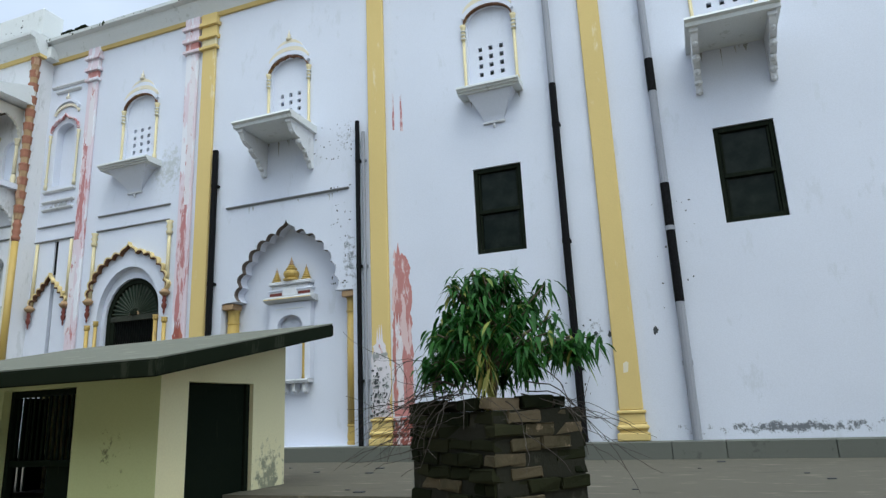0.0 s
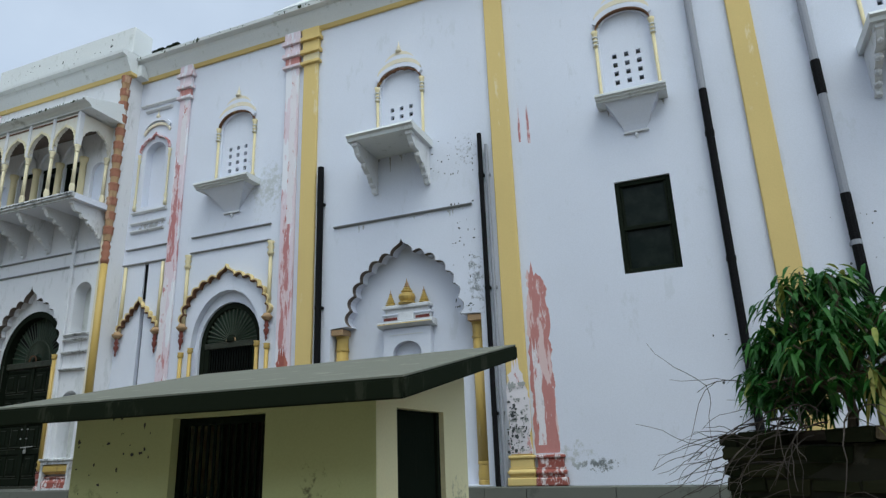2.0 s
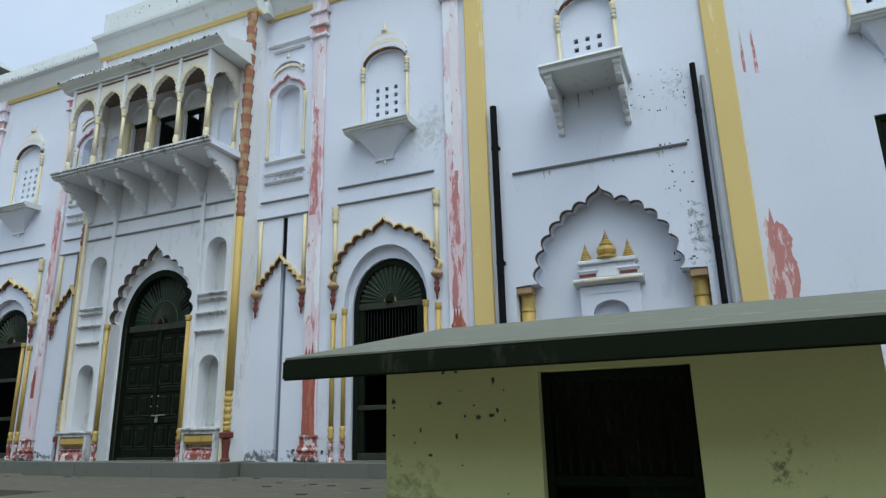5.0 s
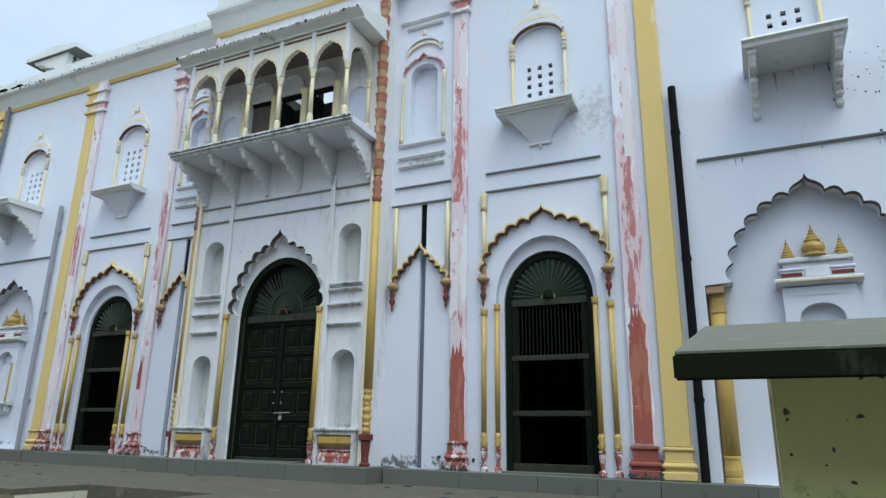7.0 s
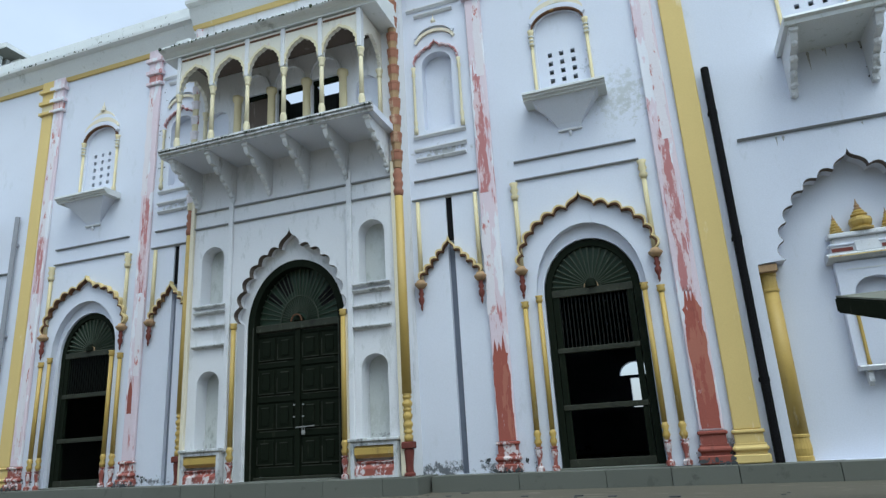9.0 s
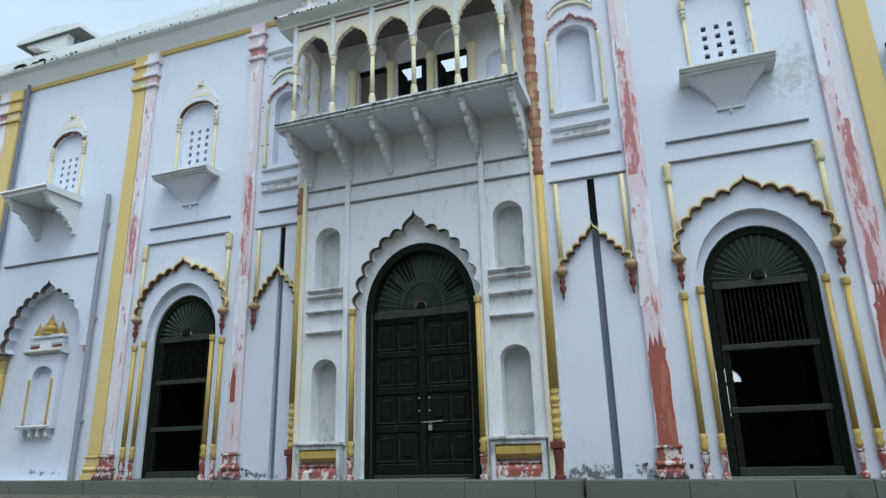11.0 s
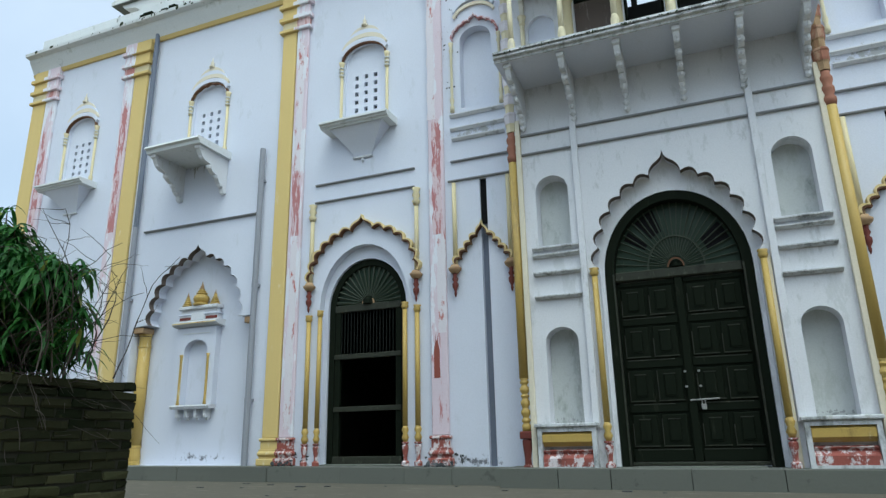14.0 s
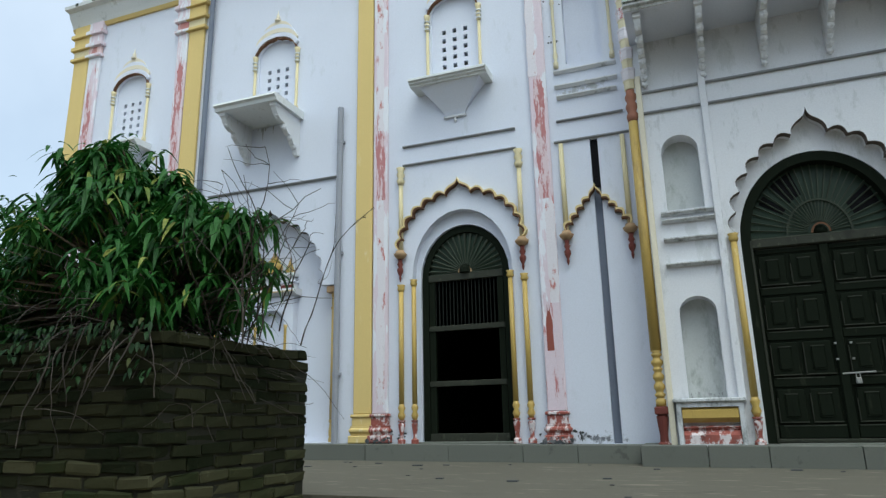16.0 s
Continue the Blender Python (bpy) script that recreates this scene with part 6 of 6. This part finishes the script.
# ---- plants ----
def leaf(bm, base, way, length, width, droop):
    """A long lance-shaped leaf, folded along its rib and hanging at the tip."""
    way = way.normalized()
    side = way.cross(Vector((0, 0, 1)))
    if side.length < 0.1:
        side = Vector((1, 0, 0))
    side.normalize()
    rows = []
    for s, k in ((0.0, 0.12), (0.25, 0.85), (0.55, 1.0), (0.8, 0.6), (1.0, 0.0)):
        p = base + way * (length * s) + Vector((0, 0, -droop * length * s * s))
        lift = Vector((0, 0, 0.12 * width * k))
        if k:
            rows.append((bm.verts.new(p - side * width * k / 2 + lift), bm.verts.new(p), bm.verts.new(p + side * width * k / 2 + lift)))
        else:
            rows.append((bm.verts.new(p),))
    for a, b in zip(rows, rows[1:]):
        if len(b) == 3:
            bm.faces.new((a[0], a[1], b[1], b[0]))
            bm.faces.new((a[1], a[2], b[2], b[1]))
        else:
            bm.faces.new((a[0], a[1], b[0]))
            bm.faces.new((a[1], a[2], b[0]))


def wander(rr, start, way, length, steps, turn, sag):
    pts = [Vector(start)]
    d = Vector(way).normalized()
    for k in range(steps):
        d = (d + Vector((rr.uniform(-1, 1), rr.uniform(-1, 1), rr.uniform(-1, 1))) * turn + Vector((0, 0, -sag))).normalized()
        pts.append(pts[-1] + d * (length / steps))
    return pts


def bush(label, at, soil_z, tips, leaf_len, seed, twigs, n_leaf=11, twig_ways=None, tangle=0, reach=1.0):
    rr = random.Random(seed)
    t = thing("mango_bush", (at[0], at[1], soil_z), label, "bush", "planter bushes")
    stems, leaves = B(), B()
    root = Vector((at[0], at[1], soil_z - 0.02))
    hub = root + Vector((0.02, 0.0, 0.22))
    tube(stems, [root, root + Vector((0.03, 0.01, 0.12)), hub], 0.028, 0.022, 7)
    for p in tips:
        p = Vector(p)
        mid_ = hub.lerp(p, 0.5) + Vector((rr.uniform(-0.05, 0.05), rr.uniform(-0.05, 0.05), 0.06))
        tube(stems, [hub, mid_, p], 0.011, 0.005, 5)
        for k in range(n_leaf):
            a = rr.uniform(0, 2 * math.pi)
            w_ = Vector((math.cos(a), math.sin(a), rr.uniform(-0.6, 0.45)))
            q = p + Vector((rr.gauss(0, 0.035), rr.gauss(0, 0.035), rr.gauss(0, 0.03)))
            leaf(leaves, q, w_, leaf_len * rr.uniform(0.6, 1.15), leaf_len * rr.uniform(0.17, 0.25), rr.uniform(0.45, 1.25))
    part("stem", stems, BARK, t)
    part("foliage", leaves, LEAF, t, "drooping long green leaves")
    tw = B()
    for k in range(twigs):
        a = rr.choice(twig_ways) + rr.gauss(0, 0.4) if twig_ways else rr.uniform(0, 2 * math.pi)
        st = root + Vector((math.cos(a) * 0.25, math.sin(a) * 0.25, rr.uniform(0.0, 0.25)))
        main = wander(rr, st, (math.cos(a), math.sin(a), rr.uniform(-0.2, 0.6)), rr.uniform(0.5, 1.0) * reach, 9, 0.26, rr.uniform(0.08, 0.30))
        tube(tw, main, 0.0045, 0.0018, 4)
        for j in range(rr.randint(2, 4)):
            s = rr.choice(main[3:])
            tube(tw, wander(rr, s, (math.cos(a) + rr.uniform(-1, 1), math.sin(a) + rr.uniform(-1, 1), rr.uniform(-0.8, 0.7)), rr.uniform(0.2, 0.5), 6, 0.3, 0.08), 0.0025, 0.0012, 3)
    for k in range(tangle):
        st = root + Vector((rr.uniform(0.55, 0.95), rr.uniform(-0.5, 0.3), rr.uniform(0.0, 0.2)))
        main = wander(rr, st, (rr.uniform(-0.3, 0.5), rr.uniform(-0.3, 0.3), 1.0), rr.uniform(0.6, 1.15), 10, 0.26, 0.0)
        tube(tw, main, 0.006, 0.002, 4)
        for j in range(5):
            tube(tw, wander(rr, rr.choice(main[2:]), (rr.uniform(-1, 1), rr.uniform(-1, 1), rr.uniform(-0.3, 0.8)), rr.uniform(0.15, 0.4), 6, 0.35, 0.03), 0.003, 0.0012, 3)
    tagged(part("dry_twig", tw, TWIG, t, "bare dry twigs hanging over the bricks"), kind="stuff")
    return t


# pale=(1,) gives the lit right face more light bricks, brightness as colour
turned = planter("square planter of rough mossy bricks with loose courses", -1.75, -0.806, 3.922, 4.63, 1.60, 1, 0.12, DARKTOP, BRICKS, pale=(1,))
turned.rotation_euler = (0, 0, radians(-36.5))
def clumps(cx, cy, z0, wide, deep, high, count, each, size, seed):
    """Shoot tips gathered in uneven tufts over a rounded bush, with gaps between them."""
    rr = random.Random(seed)
    made = []
    for k in range(count):
        a, h = rr.uniform(0, 2 * math.pi), rr.random() ** 1.15
        r = (1 - h ** 1.7) ** 0.6 * rr.uniform(0.55, 1.08)
        c = Vector((cx + math.cos(a) * r * wide, cy + math.sin(a) * r * deep, z0 + h * high * rr.uniform(0.85, 1.08)))
        for j in range(rr.randint(each - 3, each + 3)):
            made.append(tuple(c + Vector((rr.gauss(0, size), rr.gauss(0, size), rr.gauss(0, size * 0.7)))))
    return made


tips = clumps(-1.18, 4.2, 1.72, 0.50, 0.42, 0.72, 34, 6, 0.055, 9)
bush("low mango bush with drooping leaves growing from a brick planter", (-1.25, 4.15), 1.55, tips, 0.118, 4, 28, 13, (0.1, -0.3, 2.9, 3.4, 3.1, 3.3, -2.4), 0, 0.72)
bm = B()
rr = random.Random(12)
for k in range(26):
    a = rr.uniform(0, 2 * math.pi)
    leaf(bm, Vector((-1.15 + rr.gauss(0, 0.025), 3.80 + rr.gauss(0, 0.025), 1.86 - 0.012 * k)), Vector((math.cos(a), math.sin(a), -1.2)), rr.uniform(0.07, 0.12), 0.022, 1.0)
tube(bm, [(-1.15, 3.80, 1.86 - 0.3), (-1.15 - 0.01, 3.82, 1.86), (-1.2, 4.1, 1.86 + 0.1)], 0.003, 0.005, 4)
tagged(part("withered_shoot", bm, DRYLEAF), "withered yellow shoot hanging from the bush", "plant", kind="stuff")
planter("long planter wall of dark mossy bricks", -20.476, -17.88, 3.42, 4.836, 2.0, 2, 0.02, MOSS_SHADE, OLIVE, 0.074)
tips = clumps(-18.98, 4.05, 2.34, 0.84, 0.50, 1.02, 60, 8, 0.085, 21) + clumps(-18.2, 4.05, 2.22, 0.50, 0.45, 0.66, 24, 7, 0.08, 22) + clumps(-19.9, 4.35, 2.20, 0.6, 0.35, 0.4, 20, 7, 0.08, 23) + clumps(-19.45, 4.30, 2.02, 0.9, 0.25, 0.34, 24, 7, 0.08, 24)
bush("large mango bush with drooping leaves over a brick planter wall", (-18.6, 4.1), 1.97, tips, 0.152, 8, 62, 14, (0.2, -0.6, 0.5, 2.6, -1.4, -1.0, 3.3, 0.0), 16)


# ---- far tree ----
def tree(at, height, spread, seed):
    rr = random.Random(seed)
    t = thing("tree", (at[0], at[1], 0), "leafy green tree beyond the end of the building", "tree", "background trees")
    trunk = B()
    base = Vector((at[0], at[1], 0))
    fork = base + Vector((0.1, 0.1, height * 0.4))
    tube(trunk, [base, base.lerp(fork, 0.5) + Vector((0.08, 0, 0)), fork], 0.2, 0.13, 8)
    leaves = B()
    for k in range(52):
        a, e = rr.uniform(0, 2 * math.pi), rr.uniform(-0.6, 1.4)
        r = spread * rr.uniform(0.45, 1.0)
        c = fork + Vector((math.cos(a) * math.cos(e) * r, math.sin(a) * math.cos(e) * r, math.sin(e) * r * (height * 0.6 / spread)))
        tube(trunk, [fork, fork.lerp(c, 0.5) + Vector((rr.uniform(-0.2, 0.2), rr.uniform(-0.2, 0.2), 0.15)), c], 0.06, 0.015, 5)
        for j in range(95):
            q = c + Vector((rr.gauss(0, 0.33), rr.gauss(0, 0.33), rr.gauss(0, 0.26)))
            b = rr.uniform(0, 2 * math.pi)
            leaf(leaves, q, Vector((math.cos(b), math.sin(b), rr.uniform(-0.6, 0.4))), rr.uniform(0.14, 0.24), rr.uniform(0.06, 0.1), 0.5)
    part("trunk", trunk, BARK, t)
    part("crown", leaves, LEAF_FAR, t)


tree((-31.4, 11.6), 7.1, 2.5, 31)
tree((-34.5, 9.6), 7.0, 2.6, 32)

# creeper over the long planter's upper courses
rr = random.Random(88)
bm = B()
for k in range(380):
    px, d = rr.uniform(-20.4, -17.9), rr.random() ** 1.7
    p = Vector((px, 3.40 - rr.uniform(0.0, 0.05), 2.06 - 0.36 * d * (0.6 + 0.4 * math.sin(px * 5.0) ** 2)))
    leaf(bm, p, Vector((rr.uniform(-1, 1), -0.6, rr.uniform(-1.2, 0.1))), rr.uniform(0.03, 0.06), rr.uniform(0.014, 0.026), 0.7)
tagged(part("creeper", bm, LEAF_DARK), "small dark creeper leaves hanging over a mossy brick planter", "creeper", kind="stuff")
bm = B()
for k in range(16):
    px = rr.uniform(-20.3, -17.95)
    tube(bm, wander(rr, (px, 3.40, 2.02), (rr.uniform(-0.8, 0.8), -0.25, -0.5), rr.uniform(0.3, 0.8), 8, 0.22, 0.12), 0.006, 0.002, 4)
tagged(part("dry_vine", bm, TWIG), "dry vine stems trailing over a brick planter", "vine", kind="stuff")
